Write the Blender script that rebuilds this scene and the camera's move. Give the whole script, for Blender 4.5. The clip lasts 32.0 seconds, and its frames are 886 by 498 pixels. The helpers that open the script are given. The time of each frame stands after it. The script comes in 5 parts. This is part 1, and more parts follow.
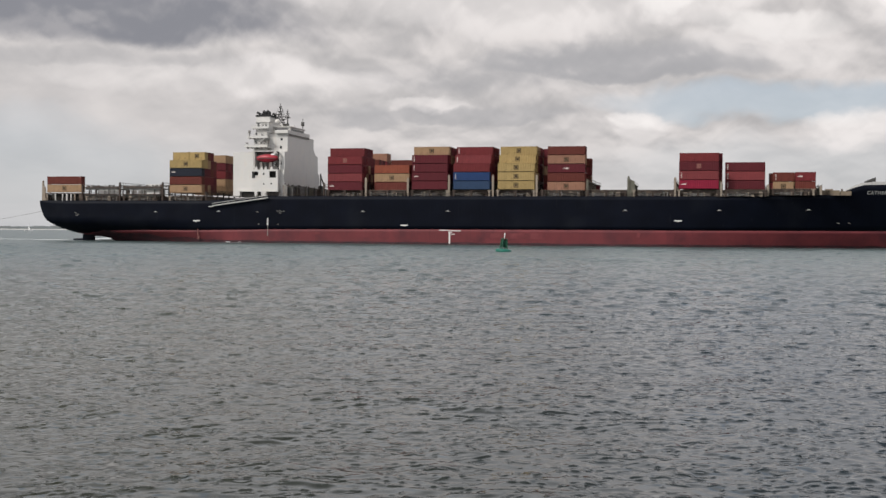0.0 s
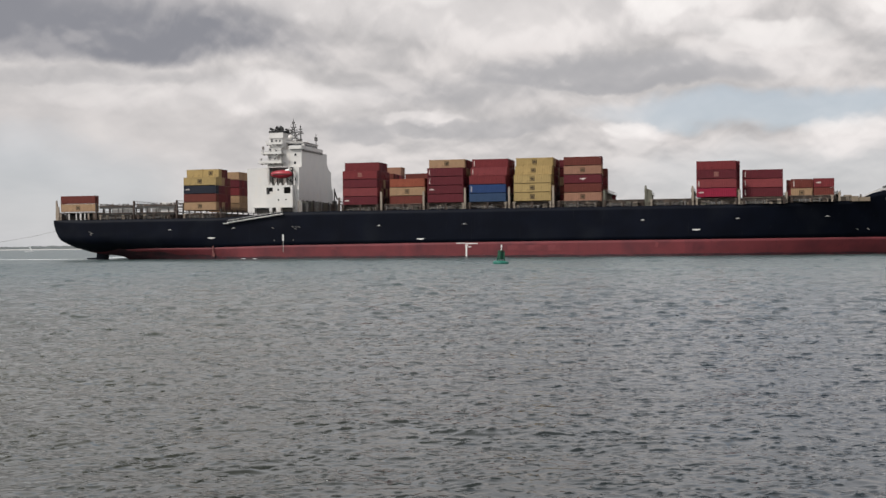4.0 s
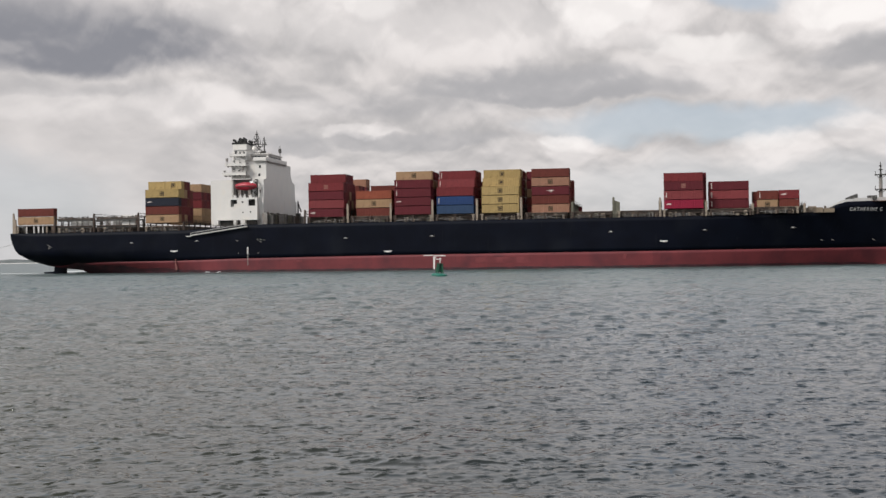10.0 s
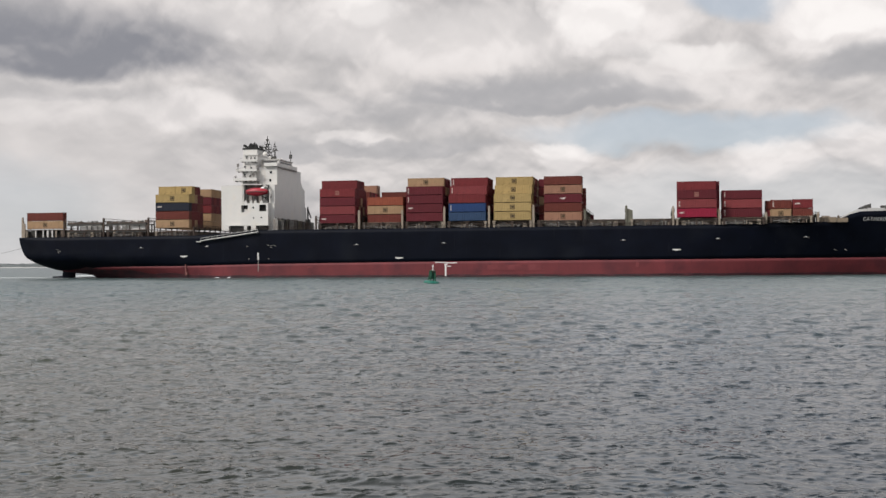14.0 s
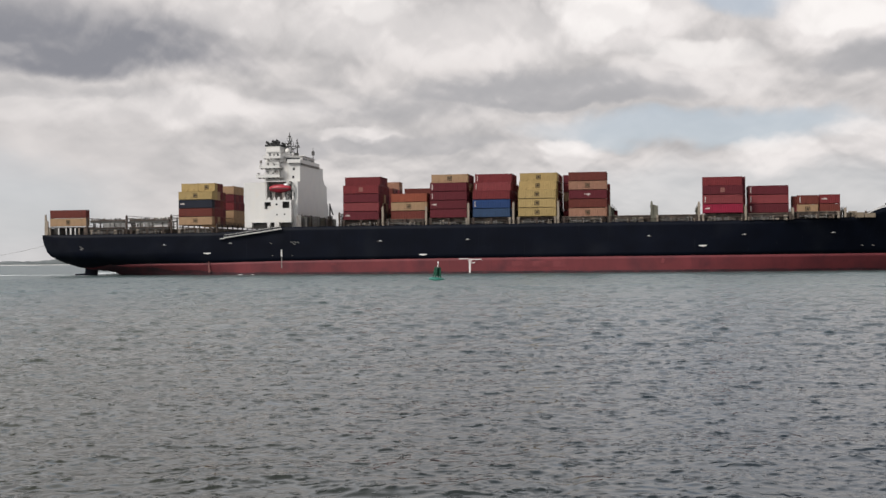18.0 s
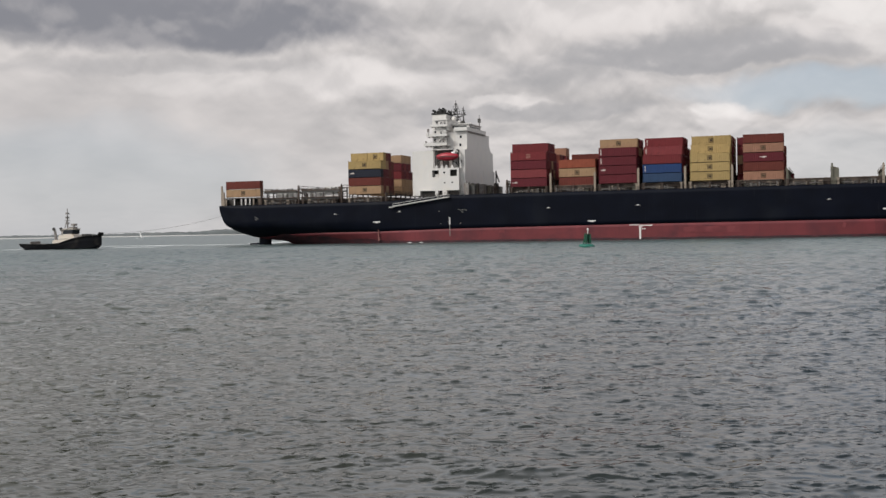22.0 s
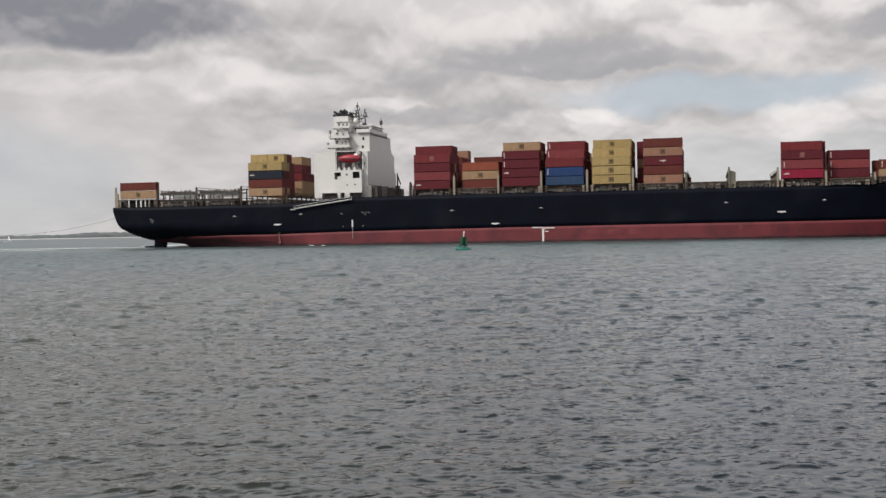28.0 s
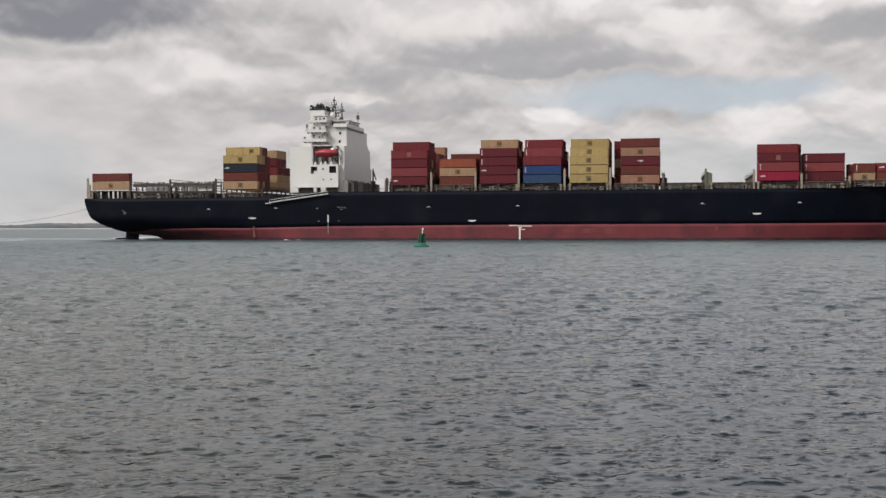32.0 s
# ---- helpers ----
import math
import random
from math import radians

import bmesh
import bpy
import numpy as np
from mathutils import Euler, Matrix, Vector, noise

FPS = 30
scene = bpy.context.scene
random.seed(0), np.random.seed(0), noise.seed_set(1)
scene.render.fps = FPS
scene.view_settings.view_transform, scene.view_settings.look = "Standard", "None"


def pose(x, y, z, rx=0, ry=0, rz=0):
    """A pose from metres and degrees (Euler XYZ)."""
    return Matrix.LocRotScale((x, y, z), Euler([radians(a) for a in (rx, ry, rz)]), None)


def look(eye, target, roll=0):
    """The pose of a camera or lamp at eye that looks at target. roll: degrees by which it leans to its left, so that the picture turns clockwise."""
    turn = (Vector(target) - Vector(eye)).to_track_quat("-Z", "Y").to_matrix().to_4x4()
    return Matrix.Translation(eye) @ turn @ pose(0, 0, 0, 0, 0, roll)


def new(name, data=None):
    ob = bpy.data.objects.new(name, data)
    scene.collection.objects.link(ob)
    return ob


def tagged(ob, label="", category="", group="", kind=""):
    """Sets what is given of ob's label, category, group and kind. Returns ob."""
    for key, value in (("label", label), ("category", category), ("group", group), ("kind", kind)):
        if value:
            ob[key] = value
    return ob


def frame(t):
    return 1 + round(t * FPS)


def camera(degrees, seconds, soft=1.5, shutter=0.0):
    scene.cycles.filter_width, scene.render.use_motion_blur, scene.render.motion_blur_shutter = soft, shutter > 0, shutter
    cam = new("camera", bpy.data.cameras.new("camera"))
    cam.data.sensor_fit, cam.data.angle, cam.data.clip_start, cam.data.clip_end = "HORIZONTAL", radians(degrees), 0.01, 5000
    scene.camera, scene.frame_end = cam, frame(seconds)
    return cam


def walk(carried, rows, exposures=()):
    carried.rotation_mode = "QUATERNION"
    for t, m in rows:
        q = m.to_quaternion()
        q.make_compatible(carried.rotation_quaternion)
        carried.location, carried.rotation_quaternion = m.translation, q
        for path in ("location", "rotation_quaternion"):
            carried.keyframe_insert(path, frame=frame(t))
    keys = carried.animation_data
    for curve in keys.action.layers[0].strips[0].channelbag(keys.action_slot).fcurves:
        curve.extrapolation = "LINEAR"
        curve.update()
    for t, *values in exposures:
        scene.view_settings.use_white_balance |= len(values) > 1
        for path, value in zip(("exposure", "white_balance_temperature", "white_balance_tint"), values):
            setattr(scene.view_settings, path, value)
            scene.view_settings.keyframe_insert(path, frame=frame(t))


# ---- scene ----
# The camera stands on the shore and is turned by hand: seconds, yaw, pitch, roll.
EYE = 4.46
cam = camera(42.0, 32.0)
TURNS = [
    (0, 0.394, -0.890, -0.455),
    (0.5, 0.147, -0.397, -0.268),
    (1, -0.087, -0.603, 0.287),
    (1.5, -0.090, -0.908, 0.124),
    (2, 0.370, 0.169, -0.168),
    (2.5, 0.381, -0.285, -0.090),
    (4.5, 0.183, -0.233, 0.718),
    (5, -0.331, -0.280, 0.335),
    (5.5, -1.133, -0.265, -0.361),
    (6, -1.340, 0.146, -0.718),
    (6.5, -1.612, -0.493, -0.260),
    (7, -2.202, -0.872, -0.444),
    (7.5, -2.199, -0.511, 0.108),
    (8, -2.141, -0.382, 0.621),
    (8.5, -2.243, -0.017, 0.617),
    (9, -2.921, 0.103, 0.650),
    (9.5, -2.967, 0.156, 0.931),
    (10, -2.798, 0.350, 0.777),
    (10.5, -3.036, 0.085, 0.286),
    (11, -3.159, -0.113, 0.445),
    (11.5, -3.326, 0.232, 0.159),
    (12, -3.461, 0.810, 0.481),
    (12.5, -3.363, 1.104, 0.819),
    (13, -3.332, 1.050, 0.526),
    (13.5, -3.244, 0.825, 0.469),
    (14, -3.180, 0.706, 0.374),
    (14.5, -3.094, 0.629, 0.354),
    (16.5, -3.480, 0.342, 0.659),
    (17, -3.173, 0.632, 0.658),
    (17.5, -3.116, 0.815, 0.787),
    (18, -2.925, 0.542, 0.505),
    (18.5, -2.785, 0.359, 0.574),
    (19, -2.606, 0.198, 0.742),
    (19.5, -2.490, -0.025, 0.981),
    (20, -1.238, -0.250, 1.341),
    (20.5, 1.583, -0.682, 1.313),
    (21, 3.965, -0.888, 1.339),
    (21.5, 4.775, -0.941, 0.933),
    (22, 4.499, -0.979, 1.046),
    (22.5, 4.080, -0.962, 1.256),
    (23, 3.944, -0.801, 1.036),
    (23.5, 3.656, -0.872, 0.767),
    (24, 2.432, -1.004, 0.696),
    (24.5, 0.250, -1.063, 0.685),
    (25, -0.885, -1.145, 0.953),
    (25.5, -1.238, -1.141, 0.960),
    (27.5, -1.789, -0.979, 0.977),
    (28, -1.621, -0.937, 1.039),
    (28.5, -1.496, -0.834, 0.862),
    (29, -1.648, -0.776, 0.641),
    (29.5, -1.782, -0.897, 0.495),
    (30, -2.112, -0.962, 0.440),
    (30.5, -2.432, -0.943, 0.552),
    (31, -2.793, -0.841, 0.962),
    (31.5, -2.993, -0.930, 0.181),
    (32, -3.684, -1.118, 0.110),
]
walk(cam, [(t, pose(0, 0, EYE, 90 + pitch, roll, yaw)) for t, yaw, pitch, roll in TURNS],
     [(0.0, 0.0), (3.5, 0.02), (9.0, 0.03), (19.0, 0.03), (21.0, -0.06), (25.0, -0.06), (28.0, -0.04), (32.0, -0.04)])

# ---- the ship's way: speed, slowing, heading ----
SPEED, SLOWING, HEADING, TURNING, ABEAM = 1.680, -0.0062, -14.0, -0.874, 382.0
TIMES = (0.0, 8.0, 16.0, 24.0, 32.0)


def ship_pose(t):
    d = SPEED * t + SLOWING * t * t / 2
    a = radians(HEADING)
    return pose(math.cos(a) * d, ABEAM + math.sin(a) * d, 0, 0, 0, HEADING + TURNING * (t - 16) / 16)


# ---- world, sun ----
SUN_AZ, SUN_EL = 235.0, 42.0      # degrees clockwise from the view ahead, and up


def make_world():
    w = bpy.data.worlds.new("sky")
    scene.world = w
    w.use_nodes = True
    nt = w.node_tree
    nt.nodes.clear()
    N, L = nt.nodes.new, nt.links.new

    def math_node(op, a, b=None, c=None, clamp=False):
        n = N("ShaderNodeMath")
        n.operation, n.use_clamp = op, clamp
        for i, v in enumerate((a, b, c)):
            if v is None:
                continue
            if isinstance(v, (int, float)):
                n.inputs[i].default_value = v
            else:
                L(v, n.inputs[i])
        return n.outputs[0]

    def mix(f, a, b):
        n = N("ShaderNodeMix")
        n.data_type = "RGBA"
        for i, v in ((0, f), (6, a), (7, b)):
            if isinstance(v, (int, float)):
                n.inputs[i].default_value = v
            elif isinstance(v, tuple):
                n.inputs[i].default_value = (*v, 1)
            else:
                L(v, n.inputs[i])
        return n.outputs[2]

    def smooth(v, lo, hi):
        n = N("ShaderNodeMapRange")
        n.interpolation_type = "SMOOTHSTEP"
        n.inputs[1].default_value, n.inputs[2].default_value = lo, hi
        L(v, n.inputs[0])
        return n.outputs[0]

    def noise_at(vec, scale, detail, rough, dist=0.0):
        n = N("ShaderNodeTexNoise")
        n.inputs["Scale"].default_value, n.inputs["Detail"].default_value = scale, detail
        n.inputs["Roughness"].default_value, n.inputs["Distortion"].default_value = rough, dist
        L(vec, n.inputs["Vector"])
        return n.outputs[0]

    geo = N("ShaderNodeTexCoord").outputs["Generated"]
    sep = N("ShaderNodeSeparateXYZ")
    L(geo, sep.inputs[0])
    x, y, z = sep.outputs
    flat = math_node("MAXIMUM", math_node("SQRT", math_node("ADD", math_node("MULTIPLY", x, x), math_node("MULTIPLY", y, y))), 0.001)
    el = math_node("MULTIPLY", math_node("ARCTAN2", z, flat), 57.2958)
    az = math_node("MULTIPLY", math_node("ARCTAN2", x, y), 57.2958)
    # cloud coordinates: degrees across, and upwards drawn together towards the horizon, where the deck is seen edge-on
    rise = math_node("MULTIPLY", math_node("LOGARITHM", math_node("ADD", 1.0, math_node("DIVIDE", math_node("MAXIMUM", el, -3.0), 6.0)), math.e), 18.0)

    def place(du=0.0, dv=0.0, seed=0.0, by=None):
        v = N("ShaderNodeCombineXYZ")
        L(math_node("ADD", az if by is None else by[0], du), v.inputs[0])
        L(math_node("ADD", rise if by is None else by[1], dv), v.inputs[1])
        v.inputs[2].default_value = seed
        return v.outputs[0]

    def off(v, k):
        return math_node("MULTIPLY", math_node("SUBTRACT", v, 0.5), k)

    def total(*vs):
        out = vs[0]
        for v in vs[1:]:
            out = math_node("ADD", out, v)
        return out

    wx, wy = noise_at(place(seed=1.0), 0.16, 2, 0.5), noise_at(place(seed=9.0), 0.20, 2, 0.5)
    fx, fy = noise_at(place(seed=3.0), 0.7, 4, 0.52), noise_at(place(seed=5.0), 0.8, 4, 0.52)
    waz = total(az, off(wx, 7.0), off(fx, 1.7))
    wel = total(el, off(wy, 2.0), off(fy, 0.75))

    def bank(a0, e0, wa, up, down, soft=0.5, slope=0.0):
        """A cloud bank: 1 inside an uneven oval round (a0, e0), tilted by the slope, its height above and its depth below the middle."""
        da = math_node("SUBTRACT", waz, a0)
        p = math_node("DIVIDE", da, wa)
        d = math_node("ADD", math_node("SUBTRACT", wel, e0), math_node("MULTIPLY", da, slope))
        q = math_node("ADD", math_node("DIVIDE", math_node("MAXIMUM", d, 0.0), up), math_node("DIVIDE", math_node("MINIMUM", d, 0.0), down))
        r = math_node("ADD", math_node("MULTIPLY", p, p), math_node("MULTIPLY", q, q))
        return smooth(r, 1.0 + soft, 1.0 - soft)

    def most(*vs):
        out = vs[0]
        for v in vs[1:]:
            out = math_node("MAXIMUM", out, v)
        return out

    def part_of(v, k):
        return math_node("MULTIPLY", v, k)

    sky = N("ShaderNodeTexSky")
    sky.sky_type, sky.sun_disc = "NISHITA", False
    sky.sun_elevation, sky.sun_rotation = radians(SUN_EL), radians(SUN_AZ)
    blue = N("ShaderNodeVectorMath")
    blue.operation = "SCALE"
    L(sky.outputs[0], blue.inputs[0])
    blue.inputs["Scale"].default_value = 0.075
    clear = mix(0.66, blue.outputs[0], (0.60, 0.66, 0.735))
    # relief: each heap is bright where it thins upwards, grey below
    bent = (total(az, off(wx, 3.0), off(fx, 0.3)), total(rise, off(wy, 2.2), off(fy, 0.3)))

    def heaps(scale, lift, detail, seed):
        return [noise_at(place(0.0, d, seed, bent), scale, detail, 0.5) for d in (0.0, lift)]

    d0, d1 = heaps(0.15, 1.5, 2, 13.0)
    f0, f1 = heaps(0.40, 0.7, 2, 18.0)
    g0, g1 = heaps(1.1, 0.3, 3, 23.0)
    relief = total(part_of(math_node("SUBTRACT", d0, d1), 1.0), part_of(math_node("SUBTRACT", f0, f1), 0.85), part_of(math_node("SUBTRACT", g0, g1), 0.28))
    calm = most(bank(-22.0, 3.4, 14.0, 4.5, 5.0, 0.9), part_of(bank(16.0, 2.0, 12.0, 2.0, 3.0, 0.9), 0.5))
    relief = math_node("MULTIPLY", relief, math_node("SUBTRACT", 1.0, part_of(calm, 0.75)))
    tone = total(0.56, relief, off(d0, -0.55), off(f0, -0.3))
    cloud = mix(smooth(tone, 0.24, 0.88), (0.445, 0.433, 0.437), (0.765, 0.722, 0.707))
    thin = math_node("ADD", math_node("MULTIPLY", d0, 0.6), math_node("MULTIPLY", f0, 0.4))
    cover = math_node("MAXIMUM", smooth(thin, 0.36, 0.46), math_node("SUBTRACT", 1.0, smooth(el, 17, 26)))
    gaps = most(bank(15.5, 6.3, 7.5, 0.9, 0.9, 0.7), bank(17.0, 13.2, 3.4, 2.0, 1.5, 0.4, 0.12), part_of(bank(-22.0, 3.0, 9.0, 2.2, 5.0, 0.9), 0.6), part_of(bank(17.0, 2.4, 10.0, 2.0, 4.0, 0.9), 0.4))
    cover = math_node("MULTIPLY", cover, math_node("SUBTRACT", 1.0, part_of(gaps, 0.75)))
    base = mix(cover, clear, cloud)
    # heaps with sunlit heads
    rim = math_node("ADD", 0.62, part_of(smooth(relief, -0.12, 0.16), 0.38))
    lit = most(bank(12.0, 11.6, 2.6, 4.5, 1.5, 0.45), bank(22.6, 10.9, 3.6, 5.5, 1.3, 0.4), part_of(bank(-1.0, 11.6, 3.2, 1.7, 1.5, 0.6), 0.85), part_of(bank(5.0, 10.9, 6.5, 1.7, 1.3, 0.8), 0.75),
               part_of(bank(-8.5, 7.3, 4.5, 0.8, 0.8, 0.7), 0.8), part_of(bank(-16.0, 7.2, 3.5, 0.7, 0.7, 0.8), 0.5), part_of(bank(-6.5, 11.8, 2.6, 1.2, 0.9, 0.7), 0.7),
               part_of(bank(9.0, 5.3, 1.6, 0.75, 1.0, 0.6), 0.9), part_of(bank(-2.0, 6.3, 2.0, 0.35, 0.3, 0.6), 0.8), part_of(bank(18.6, 5.1, 2.6, 0.75, 1.2, 0.7), 0.85), part_of(bank(23.6, 5.7, 2.4, 0.8, 1.3, 0.7), 0.85),
               part_of(bank(14.5, 8.6, 4.5, 1.0, 0.9, 0.8), 0.55))
    base = mix(math_node("MULTIPLY", lit, rim), base, (0.87, 0.825, 0.81))
    heads = most(bank(11.4, 11.5, 1.5, 1.3, 0.9, 0.4), bank(22.0, 11.2, 2.2, 1.6, 0.7, 0.4), part_of(bank(8.6, 5.5, 1.1, 0.45, 0.4, 0.8), 0.7), part_of(bank(-0.6, 12.2, 1.6, 1.0, 0.8, 0.6), 0.7),
                 part_of(bank(18.2, 5.35, 2.2, 0.35, 0.3, 0.9), 0.5), part_of(bank(15.6, 10.2, 2.6, 0.5, 0.8, 0.6), 0.6))
    base = mix(math_node("MULTIPLY", heads, rim), base, (0.955, 0.915, 0.895))
    # flat grey undersides: sharp below, thinning upwards
    grey = most(bank(7.6, 7.95, 6.6, 1.5, 0.55, 0.5), part_of(bank(1.0, 7.5, 5.5, 0.9, 0.7, 0.8), 0.55), part_of(bank(22.8, 9.0, 2.6, 1.0, 0.6, 0.6), 0.9),
                part_of(bank(0.5, 5.75, 5.5, 0.45, 0.3, 0.6), 0.6), part_of(bank(-4.6, 5.3, 1.4, 0.8, 0.5, 0.7), 0.7), part_of(bank(-18.0, 8.0, 7.0, 0.5, 0.35, 0.8), 0.35))
    base = mix(math_node("MULTIPLY", grey, math_node("SUBTRACT", 0.72, part_of(smooth(relief, 0.0, 0.25), 0.3))), base, (0.37, 0.37, 0.39))
    dark = most(bank(-16.0, 9.75, 9.5, 2.6, 1.0, 0.75, 0.02), bank(-25.0, 10.8, 9.5, 3.0, 1.1, 0.75, 0.03))
    base = mix(math_node("MULTIPLY", dark, math_node("SUBTRACT", 0.95, part_of(smooth(relief, -0.05, 0.20), 0.22))), base, (0.245, 0.250, 0.282))
    # the deck is bright round the hidden sun, behind the viewer
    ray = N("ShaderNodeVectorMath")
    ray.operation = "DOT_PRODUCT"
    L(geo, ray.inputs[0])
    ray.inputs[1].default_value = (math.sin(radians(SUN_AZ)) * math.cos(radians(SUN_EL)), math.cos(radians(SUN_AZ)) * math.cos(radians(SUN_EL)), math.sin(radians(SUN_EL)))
    # unseen bright band and dim overhead, added to shape the water's reflections
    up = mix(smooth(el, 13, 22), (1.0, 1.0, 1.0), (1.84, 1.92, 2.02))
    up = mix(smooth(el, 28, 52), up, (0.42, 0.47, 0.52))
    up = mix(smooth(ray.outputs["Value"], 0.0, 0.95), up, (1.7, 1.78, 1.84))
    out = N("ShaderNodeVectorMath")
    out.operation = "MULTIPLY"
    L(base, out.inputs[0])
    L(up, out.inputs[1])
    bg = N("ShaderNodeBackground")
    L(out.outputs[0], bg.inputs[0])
    bg.inputs[1].default_value = 1.0
    o = N("ShaderNodeOutputWorld")
    L(bg.outputs[0], o.inputs[0])


make_world()
sun = new("sun", bpy.data.lights.new("sun", "SUN"))
sun.data.energy, sun.data.angle, sun.data.color = 3.4, radians(12), (1.0, 0.96, 0.9)
_a, _e = radians(SUN_AZ), radians(SUN_EL)
sun.matrix_world = look((0, 0, 60), (-math.sin(_a) * math.cos(_e), -math.cos(_a) * math.cos(_e), 60 - math.sin(_e)))


# ---- materials ----
def material(name, colour, rough=0.6, metal=0.0, grain=0.12, grain_size=2.0, wear=None, wear_amount=0.0, wear_size=0.4, bump=0.0, bump_size=8.0,
             streaks=0.0, streak_colour=(0.18, 0.08, 0.04), vary=0.0, spec=0.3):
    """A painted or raw surface: base colour, grain at one scale, wear at another, rusty runs that hang down, bump."""
    m = bpy.data.materials.new(name)
    m.use_nodes = True
    nt = m.node_tree
    b = nt.nodes["Principled BSDF"]
    N, L = nt.nodes.new, nt.links.new
    tc = N("ShaderNodeTexCoord").outputs["Object"]

    def noise_tex(scale, detail=5, vec=None):
        n = N("ShaderNodeTexNoise")
        n.inputs["Scale"].default_value, n.inputs["Detail"].default_value = scale, detail
        L(vec or tc, n.inputs["Vector"])
        return n.outputs[0]

    def ramp(v, lo, hi):
        n = N("ShaderNodeMapRange")
        n.inputs[1].default_value, n.inputs[2].default_value = lo, hi
        L(v, n.inputs[0])
        return n.outputs[0]

    def mixc(f, a, c):
        n = N("ShaderNodeMix")
        n.data_type = "RGBA"
        L(f, n.inputs[0])
        for i, v in ((6, a), (7, c)):
            if isinstance(v, tuple):
                n.inputs[i].default_value = (*v, 1)
            else:
                L(v, n.inputs[i])
        return n.outputs[2]

    lo = tuple(c * (1 - grain) for c in colour)
    hi = tuple(min(1, c * (1 + grain)) for c in colour)
    col = mixc(ramp(noise_tex(grain_size), 0.3, 0.7), lo, hi)
    if vary:
        info = N("ShaderNodeObjectInfo")
        hsv = N("ShaderNodeHueSaturation")
        L(col, hsv.inputs["Color"])
        L(math_range(nt, info.outputs["Random"], 1 - vary, 1 + vary), hsv.inputs["Value"])
        col = hsv.outputs[0]
    if wear:
        col = mixc(ramp(noise_tex(wear_size, 9), 0.66 - wear_amount * 0.25, 0.80), col, wear)
    if streaks:
        mp = N("ShaderNodeMapping")
        mp.inputs["Scale"].default_value = (1.3, 1.3, 0.05)
        L(tc, mp.inputs[0])
        col = mixc(ramp(noise_tex(1.0, 7, mp.outputs[0]), 0.66 - streaks * 0.2, 0.86), col, streak_colour)
    L(col, b.inputs["Base Color"])
    b.inputs["Roughness"].default_value, b.inputs["Metallic"].default_value = rough, metal
    b.inputs["Specular IOR Level"].default_value = spec
    if bump:
        n = N("ShaderNodeBump")
        n.inputs["Strength"].default_value = bump
        n.inputs["Distance"].default_value = 0.05
        L(noise_tex(bump_size, 6), n.inputs["Height"])
        L(n.outputs[0], b.inputs["Normal"])
    return m


def math_range(nt, v, lo, hi):
    n = nt.nodes.new("ShaderNodeMapRange")
    n.inputs[3].default_value, n.inputs[4].default_value = lo, hi
    nt.links.new(v, n.inputs[0])
    return n.outputs[0]


M_HULL = material("hull_navy_paint", (0.0024, 0.0035, 0.0075), 0.55, spec=0.065, grain=0.25, grain_size=0.15, wear=(0.0075, 0.009, 0.013), wear_amount=0.5, wear_size=0.08, bump=0.1, bump_size=0.5, streaks=0.08, streak_colour=(0.014, 0.015, 0.019))
M_BOOT = material("boot_topping_red", (0.118, 0.021, 0.025), 0.65, grain=0.18, grain_size=0.12, wear=(0.058, 0.012, 0.017), wear_amount=0.8, wear_size=0.16, bump=0.15, bump_size=1.5, streaks=0.40, streak_colour=(0.062, 0.012, 0.015))
M_BOOTSTAIN = material("pale_scupper_run", (0.15, 0.06, 0.054), 0.8, grain=0.3, grain_size=1.5)
M_BOOTPATCH = material("darker_red_patch", (0.120, 0.022, 0.026), 0.6, grain=0.25, grain_size=0.3, wear=(0.150, 0.036, 0.040), wear_amount=0.8, wear_size=0.3)
M_DECK = material("deck_brown_paint", (0.16, 0.085, 0.06), 0.8, grain=0.3, grain_size=0.6, wear=(0.1, 0.08, 0.07), wear_amount=0.5)
M_WHITE = material("white_ship_paint", (0.515, 0.50, 0.48), 0.5, grain=0.04, grain_size=0.3, wear=(0.52, 0.48, 0.43), wear_amount=0.45, wear_size=0.3, streaks=0.25, streak_colour=(0.42, 0.36, 0.30))
M_CREAM = material("buff_steel_paint", (0.235, 0.195, 0.155), 0.7, grain=0.2, grain_size=0.8, wear=(0.15, 0.105, 0.075), wear_amount=0.7, wear_size=0.8, streaks=0.3)
M_COAMING = material("rusty_dark_coaming", (0.042, 0.032, 0.027), 0.8, grain=0.35, grain_size=0.7, wear=(0.16, 0.13, 0.10), wear_amount=0.6, wear_size=0.5, streaks=0.3)
M_RUST = material("brown_deck_steel", (0.052, 0.037, 0.030), 0.8, grain=0.3, grain_size=0.8, wear=(0.13, 0.10, 0.075), wear_amount=0.5, wear_size=0.9)
M_HATCH = material("hatch_cover_paint", (0.120, 0.092, 0.070), 0.8, grain=0.25, grain_size=0.7, wear=(0.06, 0.045, 0.035), wear_amount=0.7, wear_size=0.6)
M_OLIVE = material("olive_grey_steel", (0.105, 0.100, 0.078), 0.8, grain=0.25, grain_size=0.6, wear=(0.09, 0.07, 0.05), wear_amount=0.5)
M_WEED_SHADE = material("dark_wet_waterline", (0.026, 0.011, 0.014), 0.5, grain=0.4, grain_size=0.3, wear=(0.075, 0.018, 0.023), wear_amount=0.8, wear_size=0.35, streaks=0.4, streak_colour=(0.09, 0.022, 0.027))
M_GREY = material("grey_steel", (0.17, 0.16, 0.15), 0.7, grain=0.25, grain_size=1.0, wear=(0.14, 0.10, 0.08), wear_amount=0.6)
